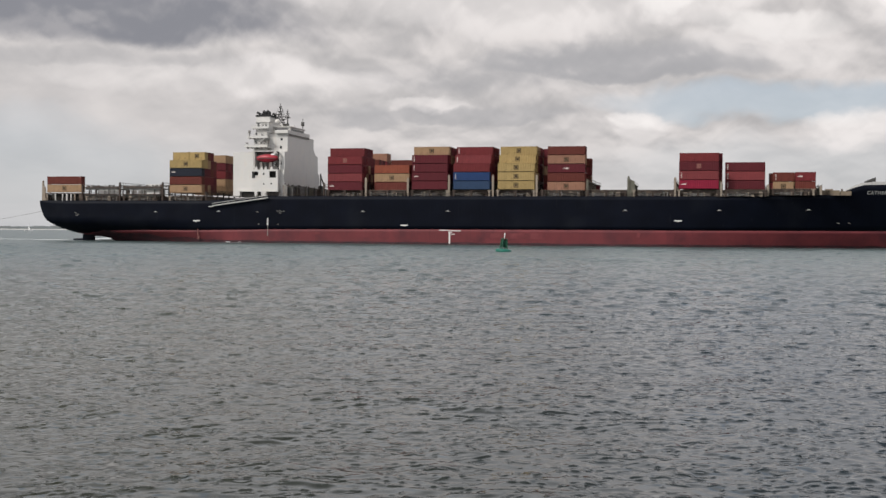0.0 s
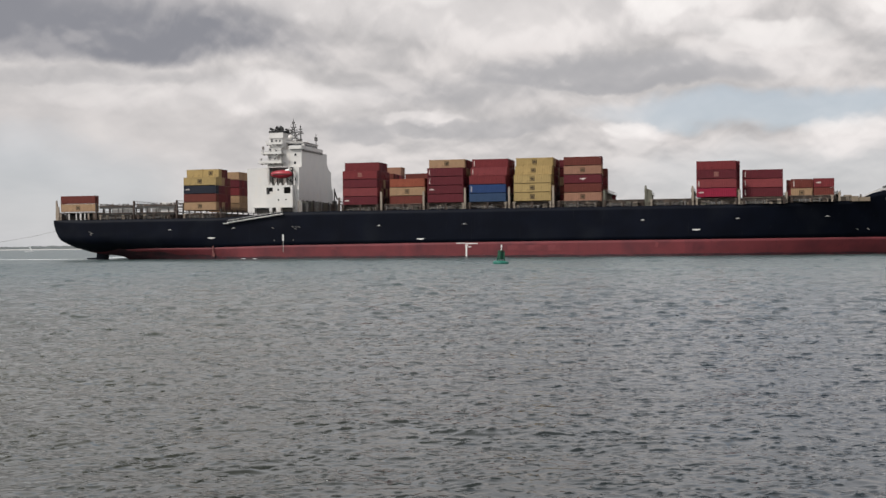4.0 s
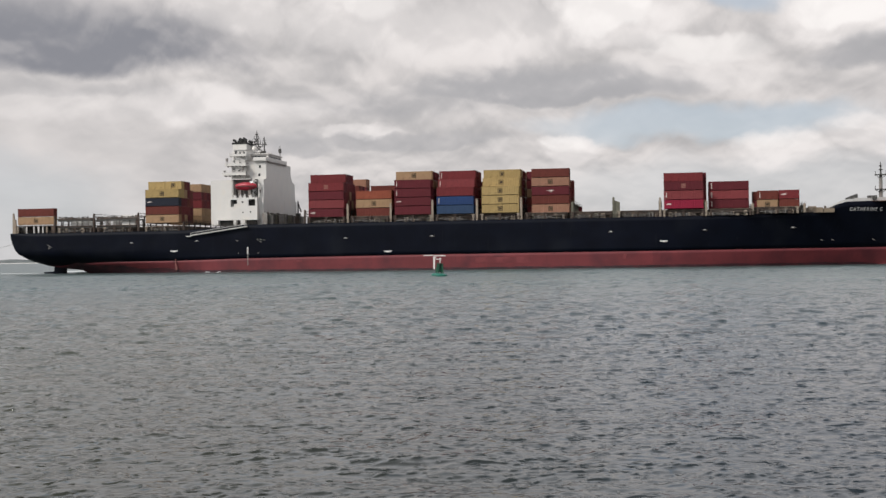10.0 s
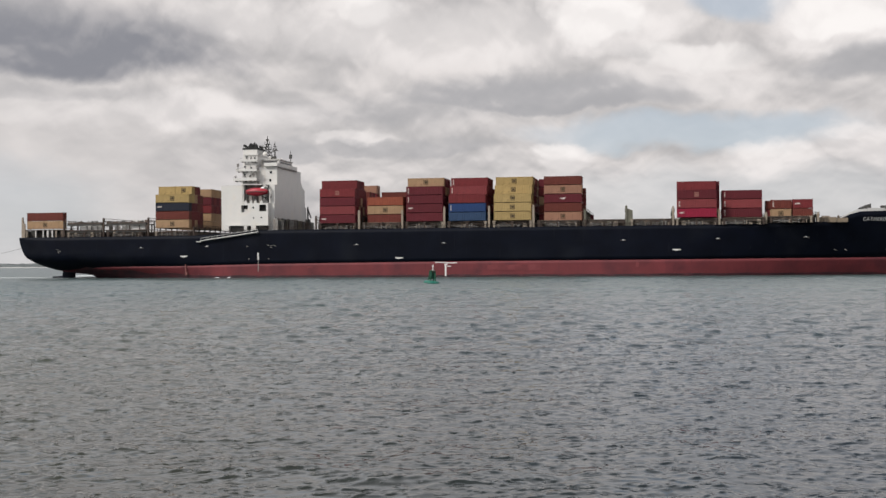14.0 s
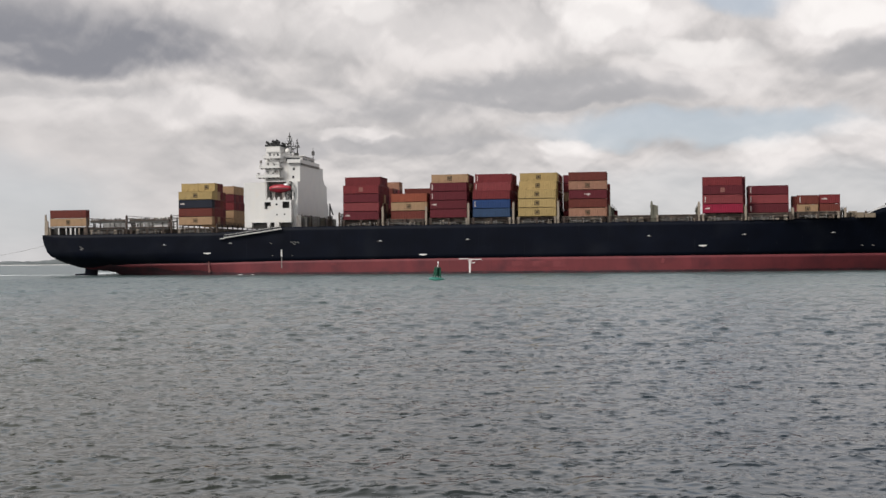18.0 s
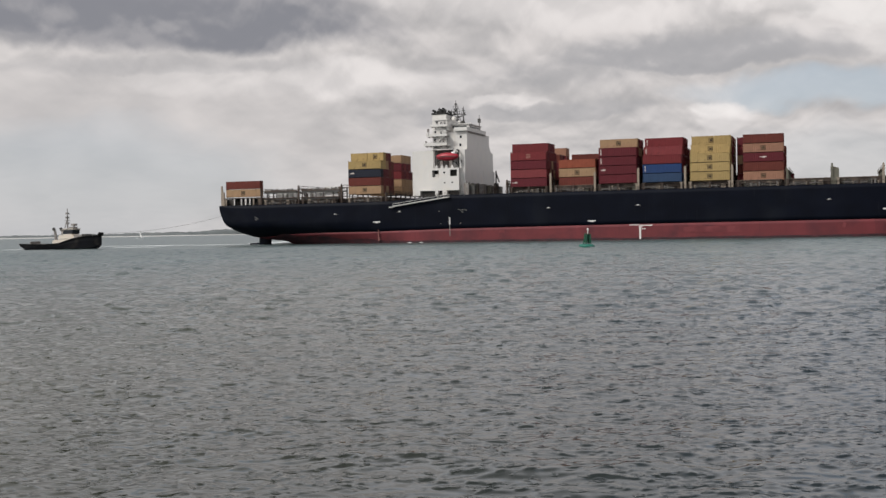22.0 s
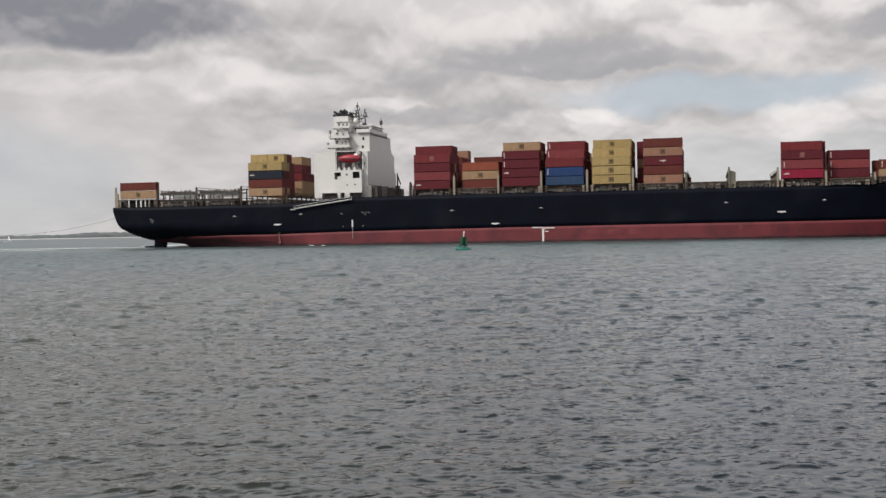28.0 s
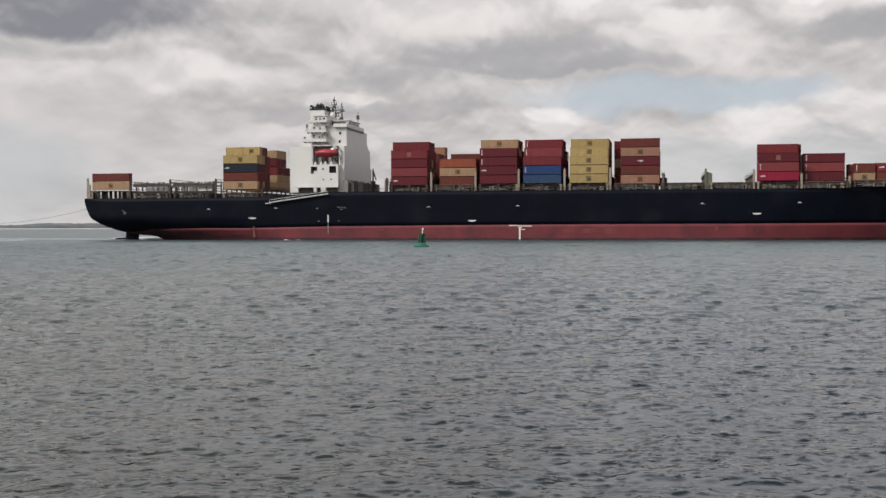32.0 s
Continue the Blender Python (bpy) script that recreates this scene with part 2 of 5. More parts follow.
M_DARKSTEEL = material("dark_steel", (0.05, 0.048, 0.045), 0.7, grain=0.3, grain_size=1.0)
M_BLACK = material("soot_black", (0.015, 0.015, 0.015), 0.7, grain=0.3)
M_GLASS = material("dark_window_glass", (0.012, 0.014, 0.018), 0.08, grain=0.1)
M_ALU = material("weathered_aluminium", (0.46, 0.45, 0.43), 0.5, metal=0.2, grain=0.12, grain_size=1.2, wear=(0.28, 0.25, 0.22), wear_amount=0.5, wear_size=0.8)
M_BOAT = material("lifeboat_red", (0.27, 0.018, 0.030), 0.4, grain=0.1)
M_MARK = material("white_marking_paint", (0.58, 0.565, 0.55), 0.6, grain=0.08, wear=(0.4, 0.3, 0.28), wear_amount=0.4, wear_size=1.2)
M_GREEN = material("buoy_green", (0.008, 0.060, 0.034), 0.5, grain=0.2, grain_size=3, wear=(0.05, 0.12, 0.08), wear_amount=0.5, wear_size=1.5)
M_TEAL = material("buoy_float_green", (0.012, 0.115, 0.085), 0.5, grain=0.2, grain_size=2)
M_ROPE = material("tow_rope", (0.30, 0.29, 0.27), 0.9, grain=0.2)
M_TUGHULL = material("tug_black_hull", (0.0055, 0.006, 0.008), 0.6, spec=0.12, grain=0.3, grain_size=0.5, wear=(0.04, 0.035, 0.03), wear_amount=0.4)
M_RUBBER = material("black_rubber", (0.010, 0.010, 0.010), 0.85, spec=0.1, grain=0.2)
M_TUGTOP = material("tug_cream_paint", (0.52, 0.47, 0.41), 0.5, grain=0.06, wear=(0.45, 0.35, 0.25), wear_amount=0.4)
M_FOAM = material("foam", (0.47, 0.49, 0.49), 0.9, grain=0.15, grain_size=1.5)
# distance haze over the woods is mixed into this grey base colour
M_LAND = material("wooded_shore", (0.095, 0.105, 0.105), 1.0, grain=0.3, grain_size=0.02, wear=(0.16, 0.165, 0.16), wear_amount=0.6, wear_size=0.008)
M_SAND = material("pale_beach", (0.36, 0.355, 0.345), 1.0, grain=0.15, grain_size=0.02)
M_SAIL = material("white_sail", (0.85, 0.85, 0.84), 0.8, grain=0.03)
C_COLOURS = {
    "red": (0.114, 0.0155, 0.018), "maroon": (0.080, 0.0095, 0.0145), "rose": (0.150, 0.028, 0.031), "crimson": (0.19, 0.008, 0.028), "brown": (0.094, 0.021, 0.015),
    "tan": (0.260, 0.165, 0.095), "slate": (0.021, 0.043, 0.090), "yellow": (0.285, 0.203, 0.085), "navy": (0.011, 0.013, 0.022), "blue": (0.012, 0.032, 0.098), "orange": (0.185, 0.048, 0.026), "salmon": (0.230, 0.118, 0.078)}
C_WORDS = {"red": "red", "maroon": "dark maroon", "rose": "faded red", "crimson": "bright crimson", "brown": "rusty brown", "tan": "tan", "yellow": "mustard yellow",
           "slate": "faded blue", "navy": "dark navy", "blue": "blue", "orange": "orange-red", "salmon": "pale salmon"}
M_CONT = {k: material("container_" + k, c, 0.6, grain=0.10, grain_size=0.5, wear=tuple(q * 0.55 for q in c), wear_amount=0.35, wear_size=0.7, streaks=0.25,
                      streak_colour=tuple(q * 0.5 for q in c), vary=0.10, spec=0.2) for k, c in C_COLOURS.items()}
M_LOGO = material("dark_emblem_paint", (0.050, 0.032, 0.015), 0.6)
M_PALE = material("pale_lettering_paint", (0.48, 0.42, 0.39), 0.6)
M_FADED = material("faded_orange_emblem", (0.20, 0.085, 0.07), 0.7, grain=0.3, grain_size=3)


def make_water_material():
    m = bpy.data.materials.new("estuary_water")
    m.use_nodes = True
    nt = m.node_tree
    b = nt.nodes["Principled BSDF"]
    N, L = nt.nodes.new, nt.links.new
    tc = N("ShaderNodeTexCoord").outputs["Object"]
    b.inputs["Base Color"].default_value = (0.060, 0.072, 0.066, 1)
    b.inputs["IOR"].default_value = 1.333
    big = N("ShaderNodeTexNoise")
    big.inputs["Scale"].default_value, big.inputs["Detail"].default_value = 0.012, 4
    L(tc, big.inputs["Vector"])
    side_tint = N("ShaderNodeMix")
    side_tint.data_type = "RGBA"
    side_tint.inputs[6].default_value, side_tint.inputs[7].default_value = (0.021, 0.0205, 0.0075, 1), (0.0045, 0.0115, 0.0195, 1)
    # base colour runs unevenly from olive on the left to blue on the right
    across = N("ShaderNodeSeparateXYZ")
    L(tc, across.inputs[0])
    cross_ramp = N("ShaderNodeMapRange")
    cross_ramp.inputs[1].default_value, cross_ramp.inputs[2].default_value, cross_ramp.inputs[3].default_value, cross_ramp.inputs[4].default_value = -16, 10, -0.42, 0.45
    L(across.outputs[0], cross_ramp.inputs[0])
    side_mix = N("ShaderNodeMath")
    side_mix.use_clamp = True
    L(big.outputs[0], side_mix.inputs[0])
    L(cross_ramp.outputs[0], side_mix.inputs[1])
    L(side_mix.outputs[0], side_tint.inputs[0])
    # ripples run rougher away from the sheltered shore
    ln = N("ShaderNodeVectorMath")
    ln.operation = "LENGTH"
    L(tc, ln.inputs[0])
    far = N("ShaderNodeMapRange")
    far.inputs[1].default_value, far.inputs[2].default_value, far.inputs[3].default_value, far.inputs[4].default_value = 25, 260, 0.09, 0.34
    L(ln.outputs["Value"], far.inputs[0])
    L(far.outputs[0], b.inputs["Roughness"])
    # far water's base colour lightened in place of the sky it would reflect
    far_lift = N("ShaderNodeMapRange")
    far_lift.inputs[1].default_value, far_lift.inputs[2].default_value = 30, 190
    L(ln.outputs["Value"], far_lift.inputs[0])
    far_pale = N("ShaderNodeMix")
    far_pale.data_type = "RGBA"
    far_pale.inputs[7].default_value = (0.045, 0.067, 0.067, 1)
    L(far_lift.outputs[0], far_pale.inputs[0])
    L(side_tint.outputs[2], far_pale.inputs[6])
    L(far_pale.outputs[2], b.inputs["Base Color"])
    last = None
    # scale, stretch, height, lowest part cut off (1: smooth swell, else sparse steep wavelets)
    for scale, stretch, dist, lo, hi in ((2.2, 1.4, 0.045, 0.62, 0.74), (4.2, 1.3, 0.024, 0.62, 0.74)):
        mp = N("ShaderNodeMapping")
        mp.inputs["Scale"].default_value = (scale / stretch, scale, scale)
        mp.inputs["Rotation"].default_value = (0, 0, radians(10))
        mp.inputs["Location"].default_value = (scale * 3.1, scale * 1.7, 0)
        L(tc, mp.inputs[0])
        n = N("ShaderNodeTexNoise")
        n.inputs["Scale"].default_value, n.inputs["Detail"].default_value, n.inputs["Roughness"].default_value = 1.0, 1.0, 0.5
        L(mp.outputs[0], n.inputs["Vector"])
        cut = N("ShaderNodeMapRange")
        cut.interpolation_type = "SMOOTHSTEP" if lo else "LINEAR"
        cut.inputs[1].default_value, cut.inputs[2].default_value = lo, hi
        L(n.outputs[0], cut.inputs[0])
        bp = N("ShaderNodeBump")
        bp.inputs["Strength"].default_value, bp.inputs["Distance"].default_value = 1.0, dist
        L(cut.outputs[0], bp.inputs["Height"])
        if last:
            L(last, bp.inputs["Normal"])
        last = bp.outputs[0]
    L(last, b.inputs["Normal"])
    return m


M_WATER = make_water_material()


# ---- mesh helpers ----
def box(bm, x0, x1, y0, y1, z0, z1):
    vs = [bm.verts.new(p) for p in ((x0, y0, z0), (x1, y0, z0), (x1, y1, z0), (x0, y1, z0), (x0, y0, z1), (x1, y0, z1), (x1, y1, z1), (x0, y1, z1))]
    for f in ((3, 2, 1, 0), (4, 5, 6, 7), (0, 1, 5, 4), (1, 2, 6, 5), (2, 3, 7, 6), (3, 0, 4, 7)):
        bm.faces.new([vs[i] for i in f])
    return vs


def tube(bm, p, q, r, seg=6, r2=None):
    """A bar from p to q."""
    p, q = Vector(p), Vector(q)
    d = (q - p).normalized()
    u = d.orthogonal().normalized()
    v = d.cross(u)
    rings = []
    for c, rr in ((p, r), (q, r if r2 is None else r2)):
        rings.append([bm.verts.new(c + rr * (math.cos(2 * math.pi * i / seg) * u + math.sin(2 * math.pi * i / seg) * v)) for i in range(seg)])
    for i in range(seg):
        j = (i + 1) % seg
        bm.faces.new((rings[0][i], rings[0][j], rings[1][j], rings[1][i]))
    bm.faces.new(rings[0][::-1])
    bm.faces.new(rings[1])


def prism(bm, outline, y0, y1):
    """A solid from an outline of (x, z), from y0 to y1."""
    a = [bm.verts.new((x, y0, z)) for x, z in outline]
    b = [bm.verts.new((x, y1, z)) for x, z in outline]
    n = len(a)
    for i in range(n):
        bm.faces.new((a[i], b[i], b[(i + 1) % n], a[(i + 1) % n]))
    bm.faces.new(a)
    bm.faces.new(b[::-1])


def loft(bm, rings, closed=False):
    """Skin over rings of equally many points."""
    vs = [[bm.verts.new(p) for p in r] for r in rings]
    for a, b in zip(vs, vs[1:]):
        n = len(a)
        for i in range(n if closed else n - 1):
            j = (i + 1) % n
            bm.faces.new((a[i], a[j], b[j], b[i]))
    return vs


def part(name, bm, mat, parent, label="", smooth=False, at=None):
    """Links a bmesh as one mesh object under a thing or a part."""
    bmesh.ops.remove_doubles(bm, verts=bm.verts, dist=1e-5)
    bmesh.ops.recalc_face_normals(bm, faces=bm.faces)
    me = bpy.data.meshes.new(name)
    bm.to_mesh(me)
    bm.free()
    me.materials.append(mat)
    for p in me.polygons:
        p.use_smooth = smooth
    ob = new(name, me)
    ob.parent = parent
    if at is not None:
        ob.matrix_basis = at
    if label:
        tagged(ob, label)
    return ob


def again(ob, parent, at):
    """Another part on the same mesh."""
    o = new(ob.name.split(".")[0], ob.data)
    o.parent, o.matrix_basis = parent, at
    return o


def interp(x, pts):
    return float(np.interp(x, [p[0] for p in pts], [p[1] for p in pts]))


# ---- water ----
SLOPE, CREST = 0.12, 0.39


def make_water():
    front = np.radians(np.arange(-31, 31.01, 0.095))
    rest = np.radians(np.arange(31 + 4, 360 - 31, 4.0))
    ang = np.concatenate([front, rest])
    r, steps = [6.0, 9.0, 12.5], [3.0, 3.0, 3.0]
    for end, growth in ((60, 0.0020), (340, 0.0029), (4700, 0.025)):
        while r[-1] < end:
            steps.append(r[-1] * growth)
            r.append(r[-1] * (1 + growth))
    r = np.array(r)
    R, A = np.meshgrid(r, ang, indexing="ij")
    X, Y = R * np.sin(A), R * np.cos(A)
    Z = np.zeros_like(X)
    rng = np.random.default_rng(4)
    step = np.repeat(np.array(steps)[:, None], len(ang), 1)
    calm = np.clip((1200 - R) / 600, 0, 1)

    def waves(short, long_, count, spread, steep):
        """A random sea of unit slope: height, and the sideways pull that peaks its crests. steep: how the slope falls with the length."""
        H, U, V, power = np.zeros_like(X), np.zeros_like(X), np.zeros_like(X), np.full_like(X, 1e-6)
        for k in range(count):
            lam = short * (long_ / short) ** (k / (count - 1)) * rng.uniform(0.93, 1.07)
            th = math.radians(-96 + rng.normal(0, spread))
            ph, kk = rng.uniform(0, 6.28), 2 * math.pi / lam
            kx, ky = kk * math.cos(th), kk * math.sin(th)
            keep = lam ** (1 - steep) * rng.uniform(0.5, 1.3) * np.clip((lam / step - 2.2) / 2.5, 0, 1)
            arg = kx * X + ky * Y + ph + 0.6 * np.sin(0.37 * kx * Y - 0.29 * ky * X + 2 * ph)
            H += keep * np.sin(arg)
            c = keep * np.cos(arg)
            U += c * math.cos(th)
            V += c * math.sin(th)
            power += (keep * kk) ** 2 / 2
        power = np.sqrt(power)
        return H / power, U / power, V / power

    H, U, V = waves(0.28, 5.0, 44, 32, 0.55)
    # wavelets: short steep crests that stand singly out of the smoother water, longer where only the long ones tell
    C = waves(0.22, 4.5, 56, 27, 1.5)[0]
    width = np.sqrt(np.mean(C * C, axis=1, keepdims=True)) + 1e-6
    n = C / width
    n = np.clip((n - 1.1) / 0.4, 0, 1)
    gust = 0.75 + 0.25 * np.sin(X * 0.031 + 1.3 * np.sin(Y * 0.027)) * np.sin(Y * 0.023 + 0.4)
    Z = calm * (SLOPE * H + CREST * gust * width * n * n * (3 - 2 * n))
    X = X + 0.8 * SLOPE * calm * U
    Y = Y + 0.8 * SLOPE * calm * V
    for lam, th, amp in ((7.5, -75, 0.03), (5.2, -112, 0.018), (11.0, -95, 0.03)):
        Z += amp * np.sin(2 * math.pi / lam * (X * math.cos(math.radians(th)) + Y * math.sin(math.radians(th))) + 1.6 * np.sin(X * 0.11 + lam) + lam) * np.clip((1200 - R) / 600, 0, 1)
    nr, na = R.shape
    verts = np.stack([X, Y, Z], -1).reshape(-1, 3)
    verts = np.concatenate([verts, [[0, 0, 0]]])
    i, j = np.meshgrid(np.arange(nr - 1), np.arange(na), indexing="ij")
    j2 = (j + 1) % na
    quads = np.stack([i * na + j, i * na + j2, (i + 1) * na + j2, (i + 1) * na + j], -1).reshape(-1, 4)
    faces = quads.tolist() + [(nr * na, (k + 1) % na, k) for k in range(na)]
    me = bpy.data.meshes.new("water")
    me.from_pydata(verts.tolist(), [], faces)
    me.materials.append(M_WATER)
    me.polygons.foreach_set("use_smooth", [True] * len(me.polygons))
    me.update()
    return tagged(new("water", me), "grey-green rippled estuary water reaching the horizon", "water", kind="structure")


water = make_water()


# ---- far shore ----
def make_shore():
    bm = bmesh.new()
    rng = random.Random(5)
    rings = []
    for k in range(1921):
        i = k / 8
        a = math.radians(-60 + 120 * i / 240)
        d = 2900 + 120 * math.sin(i * 0.13)
        deg = -60 + 0.5 * i
        h = 7 + interp(deg, ((-60, 3), (-27, 0.5), (-21, 1.0), (-19, 2.5), (-17, 2.5), (-15.5, 6.5), (-12, 7), (0, 5), (20, 6), (60, 3)))
        # tree crowns: broad groups, single heads and a ragged edge
        h += 1.4 * noise.noise((i * 0.35, 0, 0)) + 1.6 * noise.noise((i * 1.7, 3, 0)) + rng.uniform(-0.7, 0.7)
        s, c = math.sin(a), math.cos(a)
        rings.append([(d * s, d * c, -1), ((d + 10) * s, (d + 10) * c, h * 0.6), ((d + 60) * s, (d + 60) * c, h), ((d + 260) * s, (d + 260) * c, h * 0.7), ((d + 500) * s, (d + 500) * c, -1)])
    loft(bm, rings)
    ob = part("shore", bm, M_LAND, None, smooth=True)
    tagged(ob, "low dark wooded shore on the far side of the water", "shore", kind="backdrop")
    bm = bmesh.new()
    rings = []
    for i in range(241):
        a = math.radians(-60 + 120 * i / 240)
        d = 2600 + 60 * math.sin(i * 0.21)
        s, c = math.sin(a), math.cos(a)
        rings.append([(d * s, d * c, 0.2), ((d + 20) * s, (d + 20) * c, 0.5), ((d + 420) * s, (d + 420) * c, 3.2)])
    loft(bm, rings)
    ob = part("beach", bm, M_SAND, None)
    tagged(ob, "pale strip of beach along the far shore", "beach", kind="backdrop")


make_shore()

# ---- the ship: x forward from the amidships mark, y from the near side to the far side, z from the waterline ----
BEAM = 40.0
STEM = 152.0
ship = new("container_ship")
tagged(ship, "long navy container ship with red boot topping and white bridge tower", "ship")


def deck_z(s):
    return interp(s, ((-153, 14.4), (-86, 14.4), (-65.5, 16.0), (95, 16.0), (113, 16.5), (120.8, 16.7), (122.8, 17.2), (128.8, 19.75), (132.5, 19.9), (152, 20.4)))


def boot_z(s):
    return interp(s, ((-153, 0.8), (-143, 1.6), (-136, 2.9), (-125, 3.8), (-110, 4.0), (-94, 4.0), (-63, 4.6), (-14, 4.95), (22, 5.1), (76, 5.2), (136, 5.45), (152, 5.5)))


def keel_z(s):
    return interp(s, ((-153, 13.2), (-152.6, 11.4), (-151.2, 8.4), (-149.2, 6.2), (-146.0, 4.3), (-142, 2.9), (-137, 1.95), (-133, 1.6), (-130, 1.42), (-128.7, 0.95), (-127.6, 0.0), (-126.5, -1.0), (-120, -2.0), (152, -2.0)))


def half_beam(s, z):
    b = BEAM / 2
    if s < -78:
        u = min(1, (-78 - s) / 75)
        low = max(0.0, 1 - z / 7.0)
        b *= 1 - 0.72 * u ** 1.15 * low ** 1.2 - 0.02 * u ** 6
    if s > 55:
        top = max(0, (s - 88) / (STEM - 88))
        wl = max(0, (s - 55) / (142 - 55))
        k = min(1, max(0, z / 20.0)) ** 0.9
        bt, bw = 1 - top ** 2.3, 1 - min(1, wl) ** 1.75
        b *= max(0.004, bw * (1 - k) + bt * k)
    return b


def make_hull():
    stations = [-153, -152.8, -152.3, -151.2, -150, -148, -146, -142, -137, -133, -130, -128.7, -127.6, -126.5, -122, -118, -112, -105, -100, -95, -90, -84, -78, -72, -64, -50, -30, -10, 10, 30, 50, 55,
                62, 70, 78, 86, 92, 97, 102, 107, 112, 118, 121, 124, 127, 130, 133, 136, 139, 142, 145, 147.5, 150, 152]
    for name, mat, label in (("hull_side", M_HULL, "dark navy painted hull side"), ("boot_topping", M_BOOT, "weathered red band along the waterline")):
        bm = bmesh.new()
        rings = []
        for s in stations:
            zb, zk, zd = boot_z(s), keel_z(s), deck_z(s)
            if name == "hull_side":
                lo, hi = max(zb, zk), zd
            else:
                lo, hi = zk, max(zb, zk)
            ring = []
            zs = [lo + (hi - lo) * k / 8 for k in range(9)]
            for z in zs:
                ring.append((s, BEAM / 2 - half_beam(s, z), z))
            bot = BEAM / 2
            ring = [(s, bot, lo)] + ring + [(s, BEAM / 2, hi)] + [(s, BEAM - p[1], p[2]) for p in ring[::-1]]
            rings.append(ring)
        vs = loft(bm, rings, closed=True)
        bm.faces.new(vs[0][::-1])
        bm.faces.new(vs[-1])
        o = part(name, bm, mat, ship, label, smooth=False)
        for p in o.data.polygons:
            p.use_smooth = abs(p.normal.z) < 0.9
    # rudder and its horn, showing between the counter and the water
    bm = bmesh.new()
    prism(bm, [(-151.0, -1), (-151.2, 0.5), (-147.2, 0.7), (-147.0, 2.8), (-142.2, 2.8), (-142.8, -1)], 19.5, 20.5)
    part("rudder", bm, M_HULL, ship, "black rudder blade just above the water")


make_hull()


def make_waterline():
    """Wet weed band along the water, a hand's width proud of the plating; its rise aft paints the counter's shade."""
    bm = bmesh.new()
    rings = []
    for s in np.arange(-139, 143, 2.5):
        b0, b1 = BEAM / 2 - half_beam(s, 0.0), 0.0
        # the tall heights aft put the stern overhang's shade into dark colour
        h = interp(s, ((-139, 2.6), (-128, 3.3), (-116, 2.8), (-106, 2.0), (-94, 1.3), (-80, 0.75), (55, 0.7), (80, 0.8), (134, 0.8), (142, 0.1))) * (1 + 0.4 * noise.noise((s * 0.12, 0, 0)))
        b1 = BEAM / 2 - half_beam(s, h)
        mid = BEAM / 2 - half_beam(s, h / 2)
        lo = max(-0.5, keel_z(s) + 0.02)
        b0 = BEAM / 2 - half_beam(s, max(lo, 0.0))
        mid = BEAM / 2 - half_beam(s, (max(lo, 0.0) + h) / 2)
        rings.append([(s, b0 - 0.05, lo), (s, mid - 0.06, (max(lo, 0.0) + h) / 2), (s, b1 - 0.05, h), (s, b1 + 0.02, h + 0.01)])
    loft(bm, rings)
    part("waterline_band", bm, M_WEED_SHADE, ship, "dark wet band at the waterline, raised aft as painted shade under the stern")


make_waterline()


# ---- deck edge: coamings, supports, lashing bridges, racks ----
def part_empty(name, parent):
    o = new(name)
    o.parent = parent
    return o


BAYS_AFT = (-134.4, -119.6, -101.8)
BAYS = (-43.2, -28.2, -13.6, 0.6, 15.4, 30.1, 44.9, 59.6, 73.7, 88.1, 102.4)


